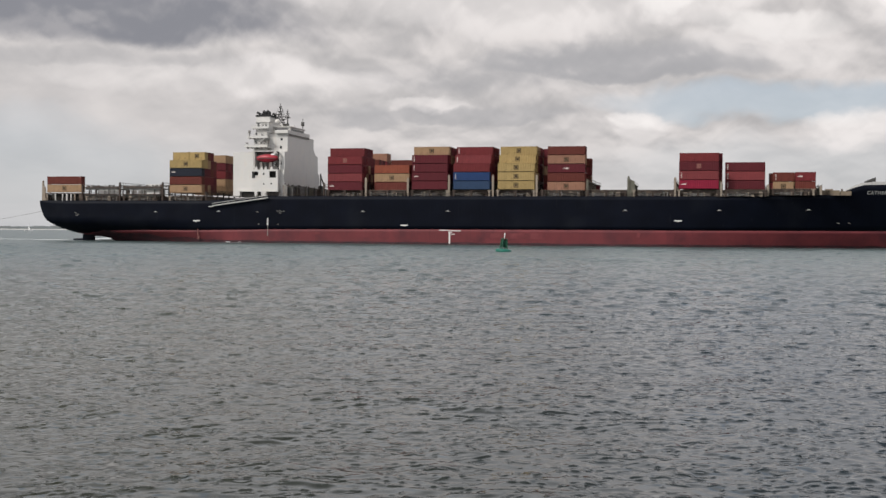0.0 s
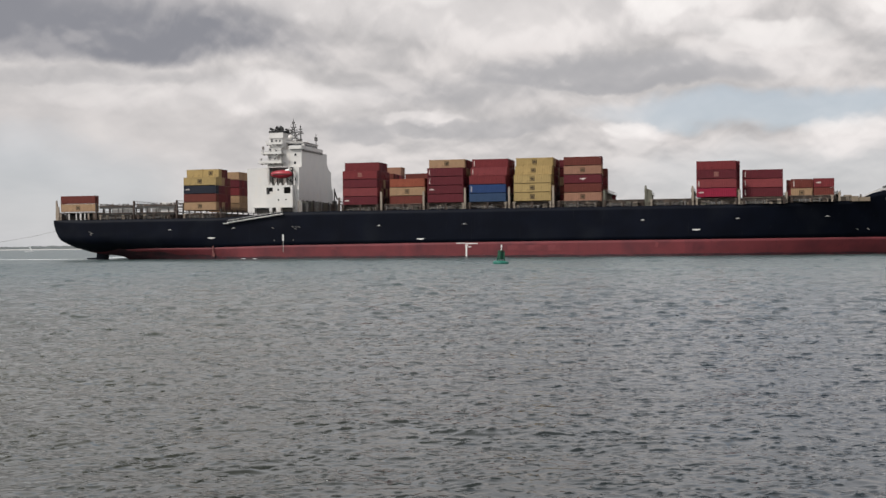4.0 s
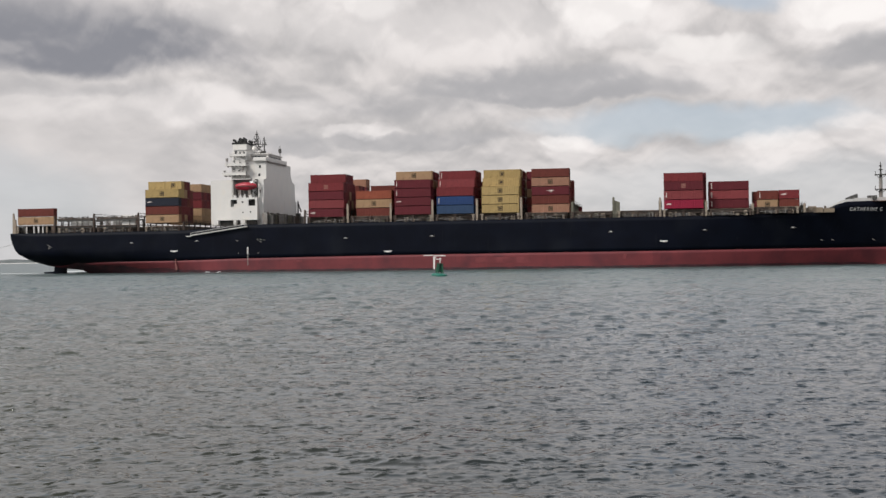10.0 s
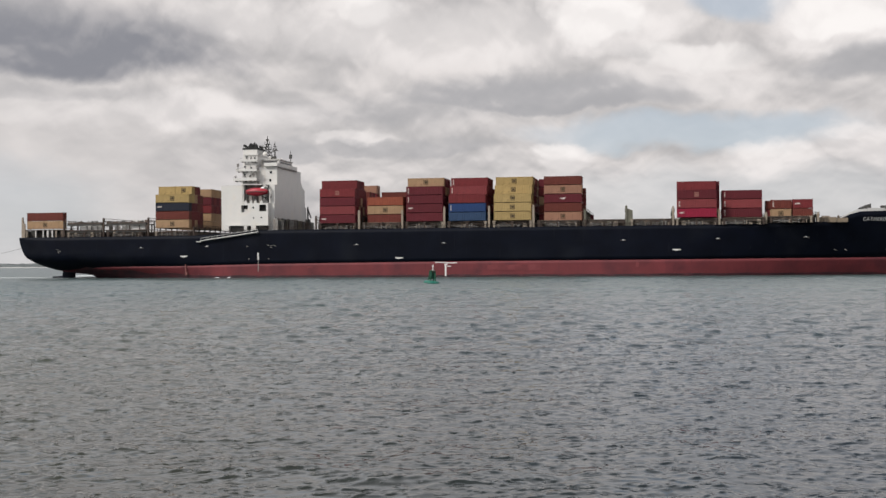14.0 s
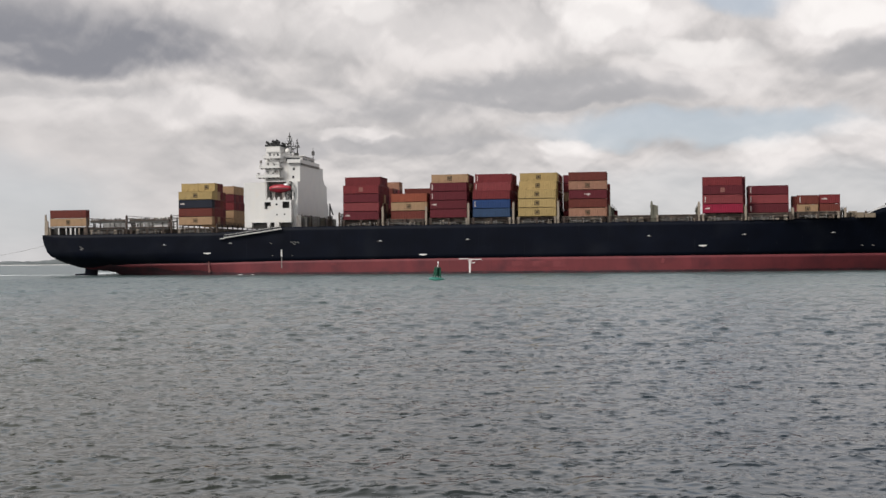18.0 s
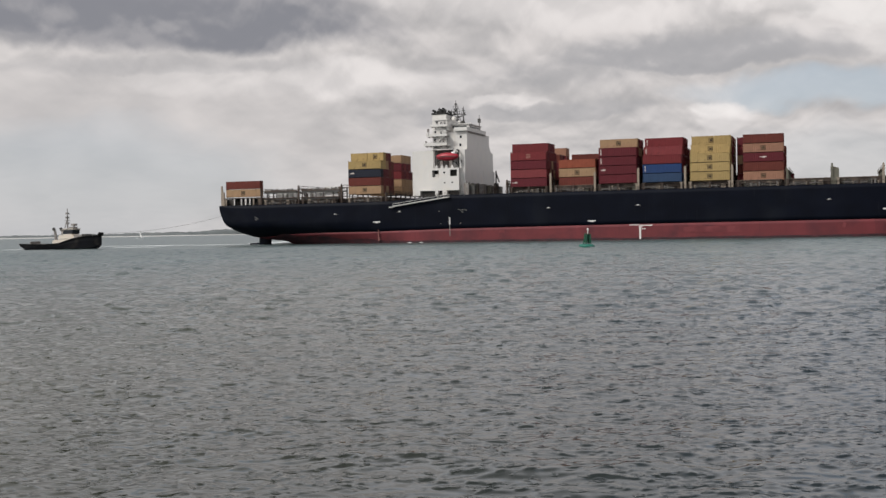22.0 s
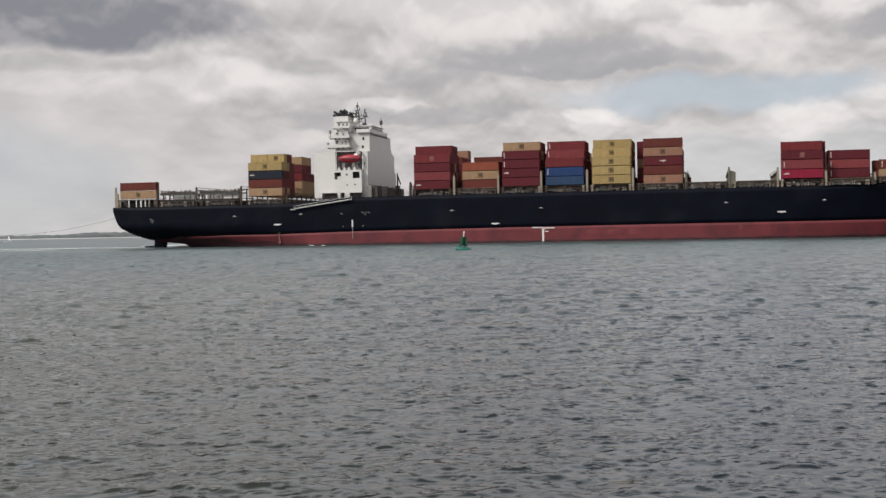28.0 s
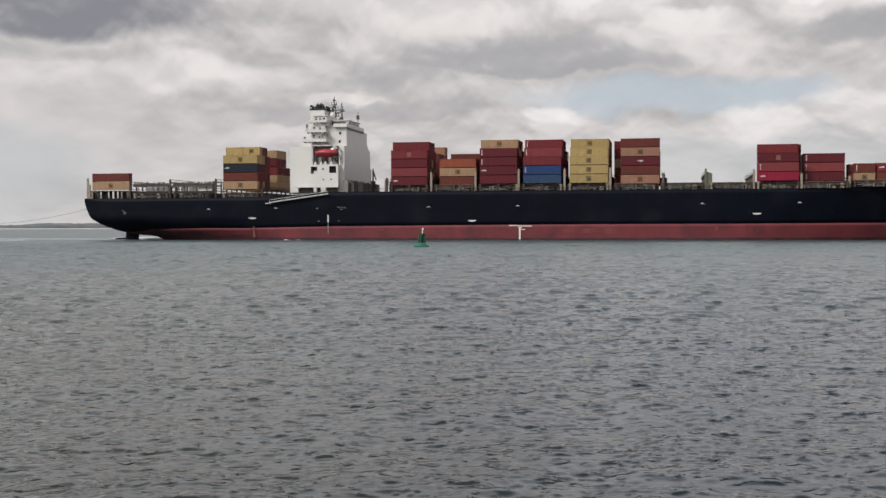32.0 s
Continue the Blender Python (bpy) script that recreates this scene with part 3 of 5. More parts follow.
def make_deck_gear():
    rng = random.Random(21)
    # one long dark coaming under each bay, with ribs
    for s in BAYS_AFT + BAYS:
        zd = deck_z(s + 6)
        h = 1.95 if s > -90 else 1.5
        inset = 1.5 if s < 95 else 1.5 + (s - 95) * 0.12
        bm = bmesh.new()
        box(bm, s - 0.9, s + 13.2, inset, BEAM - inset, zd + 0.02, zd + h)
        part("hatch_coaming", bm, M_COAMING, ship, "dark rusty hatch coaming")
        bm = bmesh.new()
        box(bm, s - 0.5, s + 12.9, inset - 0.25, BEAM - inset + 0.25, zd + h + 0.01, zd + h + 0.2)
        part("hatch_cover", bm, M_HATCH, ship, "tan-brown steel hatch cover")
        # supports under the outer boxes
        for x in (s + 0.15, s + 6.1, s + 12.1):
            bm = bmesh.new()
            box(bm, -0.3, 0.3, 0.25, 0.95, 0, h + 0.1)
            box(bm, -0.55, 0.55, 0.2, 1.05, h - 0.2, h + 0.1)
            part("stanchion", bm, M_CREAM if rng.random() < 0.2 else M_RUST, ship, at=pose(x, inset - 1.5, zd))
        # pipes, vents and boxes along the walkway
        for k in range(6):
            x = s + rng.uniform(0, 12)
            w, hh = rng.uniform(0.3, 1.4), rng.uniform(0.5, 1.5)
            bm = bmesh.new()
            box(bm, 0, w, inset - 0.9, inset - 0.3, 0, hh)
            box(bm, 0.1, w - 0.1, inset - 0.85, inset - 0.4, hh, hh + 0.15)
            part("deck_box", bm, (M_CREAM, M_RUST, M_RUST, M_DARKSTEEL, M_OLIVE)[rng.randrange(5)], ship, at=pose(x, 0, zd))
        bm = bmesh.new()
        box(bm, s - 0.9, s + 13.2, inset - 1.3, inset - 0.1, zd + 1.0, zd + 1.1)
        part("side_walkway", bm, M_RUST, ship)
        # pipe runs and small gear on the outer edge
        for k in range(3):
            bm = bmesh.new()
            z = zd + 0.35 + 0.3 * k
            a = s + rng.uniform(-0.8, 4)
            tube(bm, (a, inset - 1.15, z), (a + rng.uniform(5, 9), inset - 1.15, z), 0.09, 5)
            part("pipe_run", bm, M_GREY, ship)
        for k in range(5):
            x, hh = s + rng.uniform(-0.5, 12.5), rng.uniform(0.4, 1.2)
            bm = bmesh.new()
            tube(bm, (0, inset - 1.2, 0), (0, inset - 1.2, hh), 0.12, 6)
            tube(bm, (0, inset - 1.2, hh), (0, inset - 1.2, hh + 0.25), 0.28, 8)
            part("vent_pipe", bm, M_CREAM if k % 2 else M_GREY, ship, at=pose(x, 0, zd))
    # rail along the deck edge: a post every two metres, two bars between
    bm = bmesh.new()
    tube(bm, (0, 0, 0), (0, 0, 1.05), 0.035, 4)
    first = None
    for s in np.arange(-151, 118, 2.0).tolist():
        z = deck_z(s)
        y, y2 = side_y(s, z) + 0.1, side_y(s + 2, z) + 0.1
        if first is None:
            first = part("rail_post", bm, M_RUST, ship, at=pose(s, y, z))
        else:
            again(first, ship, pose(s, y, z))
        b2 = bmesh.new()
        for h in (0.55, 1.05):
            tube(b2, (s, y, z + h), (s + 2.0, y2, deck_z(s + 2.0) + h), 0.03, 4)
        part("rail_section", b2, M_RUST, ship)
    # lashing bridges between the bays: a pale end tower on the near side, dark frames across
    for s, hgt, tower in ((-136.0, 5.0, 5.8), (-121.2, 5.6, 6.5), (-104.6, 5.6, 6.5), (-88.0, 3.0, 3.2), (-44.6, 3.4, 4.6), (-29.7, 4.2, 6.3), (-15.0, 4.2, 6.2), (-0.9, 4.4, 7.0), (13.9, 4.4, 7.0), (28.4, 4.4, 7.1),
                          (44.9, 5.0, 5.3), (58.0, 4.8, 6.5), (72.6, 4.6, 6.1), (86.8, 4.0, 4.6), (101.0, 2.6, 3.6), (116.8, 2.2, 2.9)):
        zd = deck_z(s)
        bridge = part_empty("lashing_bridge", ship)
        inset = 0.0 if s < 95 else (s - 95) * 0.12
        bm = bmesh.new()
        w = 0.33 if s > -40 else 0.24
        outline = [(-w, 0), (-w, tower - 0.4), (-w / 2, tower), (w / 2, tower), (w, tower - 0.4), (w, 0)]
        prism(bm, outline, 0.3 + inset, 1.0 + inset)
        part("end_tower", bm, M_OLIVE if s in (58.0, 44.9) else M_RUST if s < -40 else M_CREAM, bridge, at=pose(s, 0, zd))
        for k in range(1, 9):
            bm = bmesh.new()
            box(bm, -0.2, 0.2, -0.2, 0.2, 0, hgt)
            part("column", bm, M_OLIVE if s > 40 else M_DARKSTEEL, bridge, at=pose(s, 0.6 + inset + k * (38.6 - 2 * inset) / 8, zd))
        for z in (2.2, hgt - 0.3):
            bm = bmesh.new()
            box(bm, s - 0.5, s + 0.5, 1.0 + inset, 39.6 - inset, zd + z, zd + z + 0.2)
            part("gangway_deck", bm, M_OLIVE if s > 40 else M_RUST, bridge)
            for sx in (-0.45, 0.45):
                bm = bmesh.new()
                tube(bm, (s + sx, 1.0 + inset, zd + z + 1.0), (s + sx, 39.6 - inset, zd + z + 1.0), 0.05, 4)
                for k in range(14):
                    y = 1.0 + inset + (38.6 - 2 * inset) * k / 13
                    tube(bm, (s + sx, y, zd + z + 0.1), (s + sx, y, zd + z + 1.0), 0.035, 4)
                part("gangway_rail", bm, M_OLIVE if s > 40 else M_RUST, bridge)
        if s == 58.0:
            bm = bmesh.new()
            box(bm, s - 0.06, s + 0.06, 1.2, 39.4, zd + 2.4, zd + 4.6)
            part("windbreak_plate", bm, M_OLIVE, bridge, "olive grey plate across the empty bridge")
            bm = bmesh.new()
            prism(bm, [(58.1, 16.0), (58.3, 21.5), (60.0, 20.9), (60.0, 16.0)], 0.6, 0.9)
            part("windbreak_plate", bm, M_OLIVE, bridge)
    # racks of guide posts and pipes over the empty aft bays
    for s0, s1 in ((-135.2, -122.2), (-120.4, -105.6)):
        rack = part_empty("guide_rack", ship)
        tagged(rack, "dark rusty rack of guide posts and pipes")
        x = s0
        while x < s1:
            bm = bmesh.new()
            top = rng.uniform(4.4, 5.6)
            box(bm, -0.10, 0.10, 0.0, 0.25, 0, top)
            if rng.random() < 0.5:
                box(bm, -0.55, 0.55, -0.05, 0.4, top - 0.55, top - 0.05)
            part("guide_post", bm, M_RUST if rng.random() < 0.45 else M_DARKSTEEL, rack, at=pose(x, rng.choice((1.8, 5.0, 9.0, 12.0)), 14.4))
            x += rng.uniform(1.0, 2.0)
        for z, y, r in ((4.7, 1.4, 0.20), (5.2, 6.0, 0.12), (2.2, 0.8, 0.2)):
            bm = bmesh.new()
            tube(bm, (s0, y, 14.4 + z), (s1, y, 14.4 + z), r, 6)
            part("pipe", bm, M_RUST, rack)
        for k in range(8):
            x = rng.uniform(s0, s1 - 2)
            bm = bmesh.new()
            w = rng.uniform(1.0, 2.4)
            y, z = rng.uniform(0.8, 9.0), 14.4 + rng.uniform(0.2, 1.6)
            box(bm, x, x + w, y, y + 1.2, z, z + rng.uniform(0.4, 1.1))
            part("machinery_box", bm, M_DARKSTEEL if k % 3 else M_COAMING, rack)
        # dark longitudinal beams with pale stacking cones on top
        for z0, z1, y in ((3.9, 4.7, 1.3), (4.0, 4.5, 7.0), (1.5, 2.3, 0.9)):
            bm = bmesh.new()
            box(bm, s0, s1, y, y + 0.5, 14.4 + z0, 14.4 + z1)
            part("beam", bm, M_DARKSTEEL, rack)
        x = s0 + 0.3
        while x < s1 - 0.4:
            bm = bmesh.new()
            w, h = rng.uniform(0.3, 0.7), rng.uniform(0.35, 0.85)
            box(bm, 0, w, 1.35, 1.75, 4.72, 4.72 + h)
            tube(bm, (w / 2, 1.55, 4.72 + h), (w / 2, 1.55, 4.86 + h), w * 0.3, 6)
            part("stacking_cone", bm, (M_DARKSTEEL, M_GREY, M_RUST)[rng.randrange(3)], rack, at=pose(x, 0, 14.4))
            x += rng.uniform(0.55, 1.0)
    bm = bmesh.new()
    box(bm, -111.6, -106.6, 2.2, 5.0, 16.0, 20.2)
    part("deck_store", bm, M_WHITE, ship, "white deck store")
    for x, w in ((-131.0, 2.2), (-128.4, 1.6), (-126.2, 1.4), (-124.4, 1.2), (-118.0, 1.0), (-115.4, 1.3), (-113.6, 1.2)):
        bm = bmesh.new()
        box(bm, x, x + w, 3.0, 5.0, 16.1, 18.9)
        part("deck_locker", bm, M_WHITE, ship, "white deck locker")
    # open mooring deck under the stern boxes
    bm = bmesh.new()
    box(bm, -151.0, -136.6, 0.6, 39.4, 16.85, 17.1)
    part("mooring_deck_roof", bm, M_RUST, ship)
    bm = bmesh.new()
    box(bm, -152.2, -136.8, 6.0, 6.3, 14.4, 16.85)
    box(bm, -152.5, -152.2, 3.1, 37.0, 14.4, 16.85)
    part("mooring_deck_wall", bm, M_DARKSTEEL, ship)
    for x, w, m in ((-150.6, 0.5, M_CREAM), (-147.2, 0.4, M_WHITE), (-144.3, 0.35, M_WHITE), (-142.7, 0.6, M_WHITE), (-140.9, 0.4, M_WHITE), (-139.5, 0.5, M_CREAM), (-137.4, 1.0, M_RUST)):
        bm = bmesh.new()
        box(bm, x, x + w, 0.7, 1.1, 14.4, 16.85)
        part("mooring_pillar", bm, m, ship)
    bm = bmesh.new()
    prism(bm, [(-152.4, 14.4), (-152.3, 21.4), (-151.9, 21.6), (-151.6, 19.4), (-151.1, 19.2), (-150.9, 14.4)], 0.7, 1.2)
    part("stern_house", bm, M_CREAM, ship, "buff stern post and side screen")


def side_y(s, z):
    return BEAM / 2 - half_beam(s, z)


make_deck_gear()


# ---- superstructure ----
def make_house():
    house = part_empty("superstructure", ship)
    tagged(house, "white painted bridge tower")
    # low block with two square openings on the near side
    bm = bmesh.new()
    x0, x1, z0, z1 = -71.2, -61.4, 17.9, 25.2
    wins = [(-70.9, -68.6, 22.2, 24.5), (-64.5, -62.1, 22.4, 24.6)]
    xs = [x0, -70.9, -68.6, -64.5, -62.1, x1]
    for a, b in zip(xs, xs[1:]):
        hole = [w for w in wins if w[0] == a]
        if hole:
            box(bm, a, b, 0.6, 0.9, z0, hole[0][2])
            box(bm, a, b, 0.6, 0.9, hole[0][3], z1)
        else:
            box(bm, a, b, 0.6, 0.9, z0, z1)
    box(bm, x0, x1, 0.9, 7.0, z1 - 0.25, z1)
    box(bm, x1 - 0.3, x1, 0.9, 7.0, z0, z1 - 0.25)
    box(bm, x0, x0 + 0.3, 0.9, 7.0, z0, z1 - 0.25)
    part("side_block", bm, M_WHITE, house, "white side block with two square openings")
    bm = bmesh.new()
    box(bm, x0 + 0.4, x1 - 0.4, 2.6, 2.8, z0 + 0.1, z1 - 0.3)
    part("inner_wall", bm, M_DARKSTEEL, house, "dark wall seen through the openings")
    bm = bmesh.new()
    box(bm, -70.2, -69.0, 1.6, 2.4, 22.0, 23.2)
    part("winch_cover", bm, M_WHITE, house)
    for (a, b, r) in ((-66.6, 23.7, 0.34), (-66.5, 20.2, 0.26), (-63.8, 20.3, 0.26)):
        bm = bmesh.new()
        tube(bm, (a, 0.53, b), (a, 0.66, b), r, 12)
        part("porthole", bm, M_GLASS, house)
    for x in (-69.4, -67.4, -65.9, -63.8):
        bm = bmesh.new()
        box(bm, x - 0.4, x + 0.4, 0.7, 1.5, 25.2, 25.9)
        tube(bm, (x, 1.1, 25.9), (x, 1.1, 26.3), 0.2, 8)
        part("vent_head", bm, M_WHITE, house)
    for x, w in ((-77.0, 1.7), (-69.9, 1.0), (-67.4, 1.7)):
        bm = bmesh.new()
        box(bm, x, x + w, 0.5, 1.8, 16.0, 17.75)
        part("platform_leg", bm, M_WHITE, house)
    # dark plates put in as the shade beneath the platform
    bm = bmesh.new()
    box(bm, -75.2, -70.2, 1.9, 2.2, 15.6, 17.6)
    box(bm, -69.0, -62.0, 1.9, 2.2, 15.9, 17.6)
    part("shaded_recess", bm, M_DARKSTEEL, house)
    bm = bmesh.new()
    box(bm, -77.2, -61.4, 0.5, 7, 17.6, 17.9)
    part("platform", bm, M_WHITE, house)
    # engine casing behind
    bm = bmesh.new()
    box(bm, -79.0, -70.8, 3.2, 33, 16.0, 31.4)
    part("engine_casing", bm, M_WHITE, house, "plain white engine casing")
    # tower: steps in twice on either side; its plain front wall faces forward
    for z0, z1, y0, y1, xa in ((16.0, 25.2, 3.0, 38.9, -67.0), (25.2, 31.6, 3.4, 37.0, -64.2), (31.6, 37.9, 6.0, 32.4, -67.0)):
        bm = bmesh.new()
        box(bm, xa, -60.0, y0, y1, z0 + 0.005, z1)
        part("tower_section", bm, M_WHITE, house, "white tower section with plain front wall")
    bm = bmesh.new()
    prism_yz(bm, [(38.9, 16.0), (40.0, 16.0), (38.3, 24.5), (37.6, 25.2), (37.0, 31.6), (34.6, 32.2), (33.2, 33.6), (32.41, 34.0), (32.41, 31.7), (36.9, 31.5), (37.0, 25.3)], -61.0, -60.05)
    part("side_bracket", bm, M_WHITE, house)
    # wall behind the lifeboat, coloured grey for the shade in its recess
    bm = bmesh.new()
    box(bm, -70.6, -64.25, 4.2, 4.5, 25.3, 31.5)
    part("recess_wall", bm, M_GREY, house)
    bm = bmesh.new()
    box(bm, -71.4, -64.2, 2.2, 10, 31.5, 31.75)
    part("recess_roof", bm, M_WHITE, house)
    # cabin block above the boat recess, with deep side decks projecting aft and towards the near side
    bm = bmesh.new()
    box(bm, -71.8, -67.05, 4.3, 15.0, 31.76, 38.4)
    part("cabin_block", bm, M_WHITE, house, "white cabin block above the lifeboat recess")
    bm = bmesh.new()
    box(bm, -71.2, -66.6, 4.9, 15.0, 38.41, 41.8)
    box(bm, -71.5, -66.3, 4.6, 15.3, 41.8, 42.05)
    part("upper_cabin", bm, M_WHITE, house)
    for z, xa, xb, y, thick in ((33.4, -74.4, -66.0, 2.4, 0.42), (36.6, -73.6, -66.2, 3.1, 0.38), (39.9, -72.4, -66.4, 3.9, 0.3)):
        bm = bmesh.new()
        box(bm, xa, xb, y - 0.2, 14, z - thick, z)
        part("side_deck", bm, M_WHITE, house, "white side deck")
        bm = bmesh.new()
        box(bm, xa, xb, y - 0.2, y - 0.14, z + 0.01, z + 0.5)
        part("toe_plate", bm, M_WHITE, house)
        for k in range(5):
            bm = bmesh.new()
            x = xa + (xb - xa) * (k + 0.5) / 5
            box(bm, x - 0.1, x + 0.1, y - 0.1, 4.2, z - thick - 0.35, z - thick - 0.01)
            part("deck_beam", bm, M_GREY, house)
        for k in range(7):
            bm = bmesh.new()
            x = xa + 0.1 + (xb - xa - 0.2) * k / 6
            tube(bm, (x, y - 0.17, z + 0.5), (x, y - 0.17, z + 1.1), 0.05, 4)
            part("rail_post", bm, M_WHITE, house)
        bm = bmesh.new()
        for h in (0.8, 1.1):
            tube(bm, (xa, y - 0.17, z + h), (xb, y - 0.17, z + h), 0.045, 4)
        part("rail_section", bm, M_WHITE, house)
    for x, za, zb in ((-71.2, 25.2, 33.0), (-63.4, 25.2, 31.5), (-61.4, 25.2, 30.6)):
        bm = bmesh.new()
        box(bm, x - 0.18, x + 0.18, 2.3, 2.7, za, zb)
        part("deck_post", bm, M_WHITE, house)
    # doors, windows and small gear on the cabin block
    for x, w, z0, z1 in ((-71.3, 0.8, 33.5, 35.4), (-69.4, 0.6, 34.4, 35.2), (-68.2, 0.6, 34.4, 35.2), (-71.2, 0.7, 36.7, 38.2), (-69.0, 0.7, 37.2, 38.0)):
        bm = bmesh.new()
        box(bm, x, x + w, 4.24, 4.31, z0, z1)
        part("cabin_door" if z1 - z0 > 1.2 else "cabin_window", bm, M_GLASS, house)
    for x, w, z0, z1 in ((-70.8, 0.8, 39.9, 41.5), (-69.2, 0.7, 40.5, 41.3), (-67.9, 0.7, 40.5, 41.3)):
        bm = bmesh.new()
        box(bm, x, x + w, 4.84, 4.91, z0, z1)
        part("cabin_window", bm, M_GLASS, house)
    for x, y, z, h in ((-72.9, 2.9, 36.6, 2.3), (-73.6, 2.6, 33.4, 1.3), (-67.2, 3.0, 33.4, 1.9)):
        bm = bmesh.new()
        tube(bm, (x, y, z), (x, y, z + h), 0.12, 6)
        box(bm, x - 0.3, x + 0.3, y - 0.3, y + 0.3, z + h * 0.55, z + h)
        part("searchlight", bm, M_GREY, house)
    for x, y, z in ((-70.4, 2.7, 33.4), (-69.2, 2.7, 33.4), (-70.9, 3.3, 36.6)):
        bm = bmesh.new()
        tube(bm, (x - 0.45, y, z + 0.45), (x + 0.45, y, z + 0.45), 0.33, 10)
        part("life_raft", bm, M_WHITE, house, "white life raft canister")
    # stairs zigzag on the near side
    for x0, z0, x1, z1 in ((-70.8, 33.6, -67.0, 36.4), (-67.0, 36.8, -70.4, 39.6), (-64.0, 25.4, -61.6, 28.4), (-61.6, 28.4, -63.8, 31.4)):
        bm = bmesh.new()
        for y in (3.0, 3.7):
            tube(bm, (x0, y, z0), (x1, y, z1), 0.09, 5)
            tube(bm, (x0, y, z0 + 0.9), (x1, y, z1 + 0.9), 0.05, 4)
        for k in range(12):
            u = k / 11
            box(bm, x0 + (x1 - x0) * u - 0.12, x0 + (x1 - x0) * u + 0.12, 3.0, 3.7, z0 + (z1 - z0) * u - 0.03, z0 + (z1 - z0) * u + 0.03)
        part("outside_stair", bm, M_WHITE, house)
    # upper casing and funnel
    bm = bmesh.new()
    box(bm, -74.0, -67.1, 12.0, 28.0, 31.41, 39.6)
    part("upper_casing", bm, M_WHITE, house)
    bm = bmesh.new()
    prism(bm, [(-76.2, 38.0), (-70.6, 38.0), (-70.9, 45.0), (-76.0, 45.0)], 16.5, 24.0)
    funnel = part("funnel", bm, M_WHITE, ship, "white funnel with black top")
    bm = bmesh.new()
    prism(bm, [(-76.3, 45.02), (-70.7, 45.02), (-70.8, 45.7), (-76.2, 45.7)], 16.4, 24.1)
    part("funnel_top", bm, M_BLACK, funnel)
    for x, y, h, r in ((-75.4, 18, 1.0, 0.45), (-74.4, 20, 0.8, 0.4), (-73.4, 19, 1.5, 0.55), (-72.7, 21, 1.9, 0.5), (-71.7, 18, 1.2, 0.5), (-71.0, 22, 0.9, 0.45), (-74.0, 23, 1.3, 0.5)):
        bm = bmesh.new()
        tube(bm, (x, y, 45.6), (x, y, 45.7 + h * 0.7), r, 8)
        tube(bm, (x, y, 45.7 + h * 0.6), (x - 1.0, y, 45.7 + h), r * 0.95, 8)
        part("exhaust_pipe", bm, M_BLACK, funnel)
    # wheelhouse and bridge wing
    bm = bmesh.new()
    box(bm, -67.0, -60.2, 9, 23, 37.95, 40.5)
    box(bm, -67.3, -59.9, 8.6, 23.4, 40.5, 40.75)
    part("wheelhouse", bm, M_WHITE, house)
    bm = bmesh.new()
    box(bm, -60.18, -60.1, 10, 22, 39.0, 40.0)
    part("bridge_window", bm, M_GLASS, house)
    bm = bmesh.new()
    box(bm, -66.0, -61.0, 8.9, 8.98, 39.0, 40.0)
    part("bridge_window", bm, M_GLASS, house)
    bm = bmesh.new()
    box(bm, -64.3, -59.6, 5.0, 27.0, 38.0, 38.25)
    box(bm, -59.8, -59.6, 5.0, 27.0, 38.25, 39.2)
    box(bm, -64.3, -59.8, 5.0, 5.2, 38.25, 39.2)
    part("bridge_wing", bm, M_WHITE, house, "white bridge wing across the tower")
    bm = bmesh.new()
    box(bm, -59.95, -59.65, 7, 27.0, 37.45, 37.98)
    part("wing_girder", bm, M_GREY, house)
    for x, z in ((-62.2, 36.0), (-62.4, 33.2)):
        bm = bmesh.new()
        box(bm, x - 0.35, x + 0.35, 5.9, 6.05, z - 0.45, z + 0.45)
        part("side_window", bm, M_GLASS, house)
    for x, z in ((-62.6, 30.2), (-61.5, 27.4), (-63.0, 27.0)):
        bm = bmesh.new()
        box(bm, x - 0.35, x + 0.35, 3.3, 3.45, z - 0.45, z + 0.45)
        part("side_window", bm, M_GLASS, house)
    # radar mast: lattice legs, platforms, scanners, aerials
    mast = part_empty("radar_mast", ship)
    tagged(mast, "dark lattice radar mast with scanners and aerials")
    for dx in (-1.0, 1.0):
        for dy in (-0.9, 0.9):
            bm = bmesh.new()
            tube(bm, (-69.0 + dx, 22 + dy, 41), (-69.0 + dx * 0.35, 22 + dy * 0.35, 47.2), 0.14, 6, 0.09)
            part("mast_leg", bm, M_DARKSTEEL, mast)
    for k in range(5):
        z = 41.6 + k * 1.1
        w = 1.0 - 0.65 * (z - 41) / 6.2
        bm = bmesh.new()
        for dy in (-w * 0.9, w * 0.9):
            tube(bm, (-69.0 - w, 22 + dy, z), (-69.0 + w * 0.85, 22 + dy, z + 1.0), 0.07, 4)
            tube(bm, (-69.0 + w, 22 + dy, z), (-69.0 - w * 0.85, 22 + dy, z + 1.0), 0.07, 4)
        part("brace", bm, M_DARKSTEEL, mast)
    for x0, x1, z in ((-70.9, -67.2, 43.2), (-70.4, -67.4, 45.3), (-69.8, -68.1, 47.2)):
        bm = bmesh.new()
        box(bm, x0, x1, 21.2, 22.8, z, z + 0.15)
        part("platform", bm, M_DARKSTEEL, mast)
        bm = bmesh.new()
        for x in (x0 + 0.05, x1 - 0.05):
            tube(bm, (x, 21.3, z + 0.15), (x, 21.3, z + 0.95), 0.06, 4)
        tube(bm, (x0, 21.3, z + 0.95), (x1, 21.3, z + 0.95), 0.06, 4)
        part("platform_rail", bm, M_DARKSTEEL, mast)
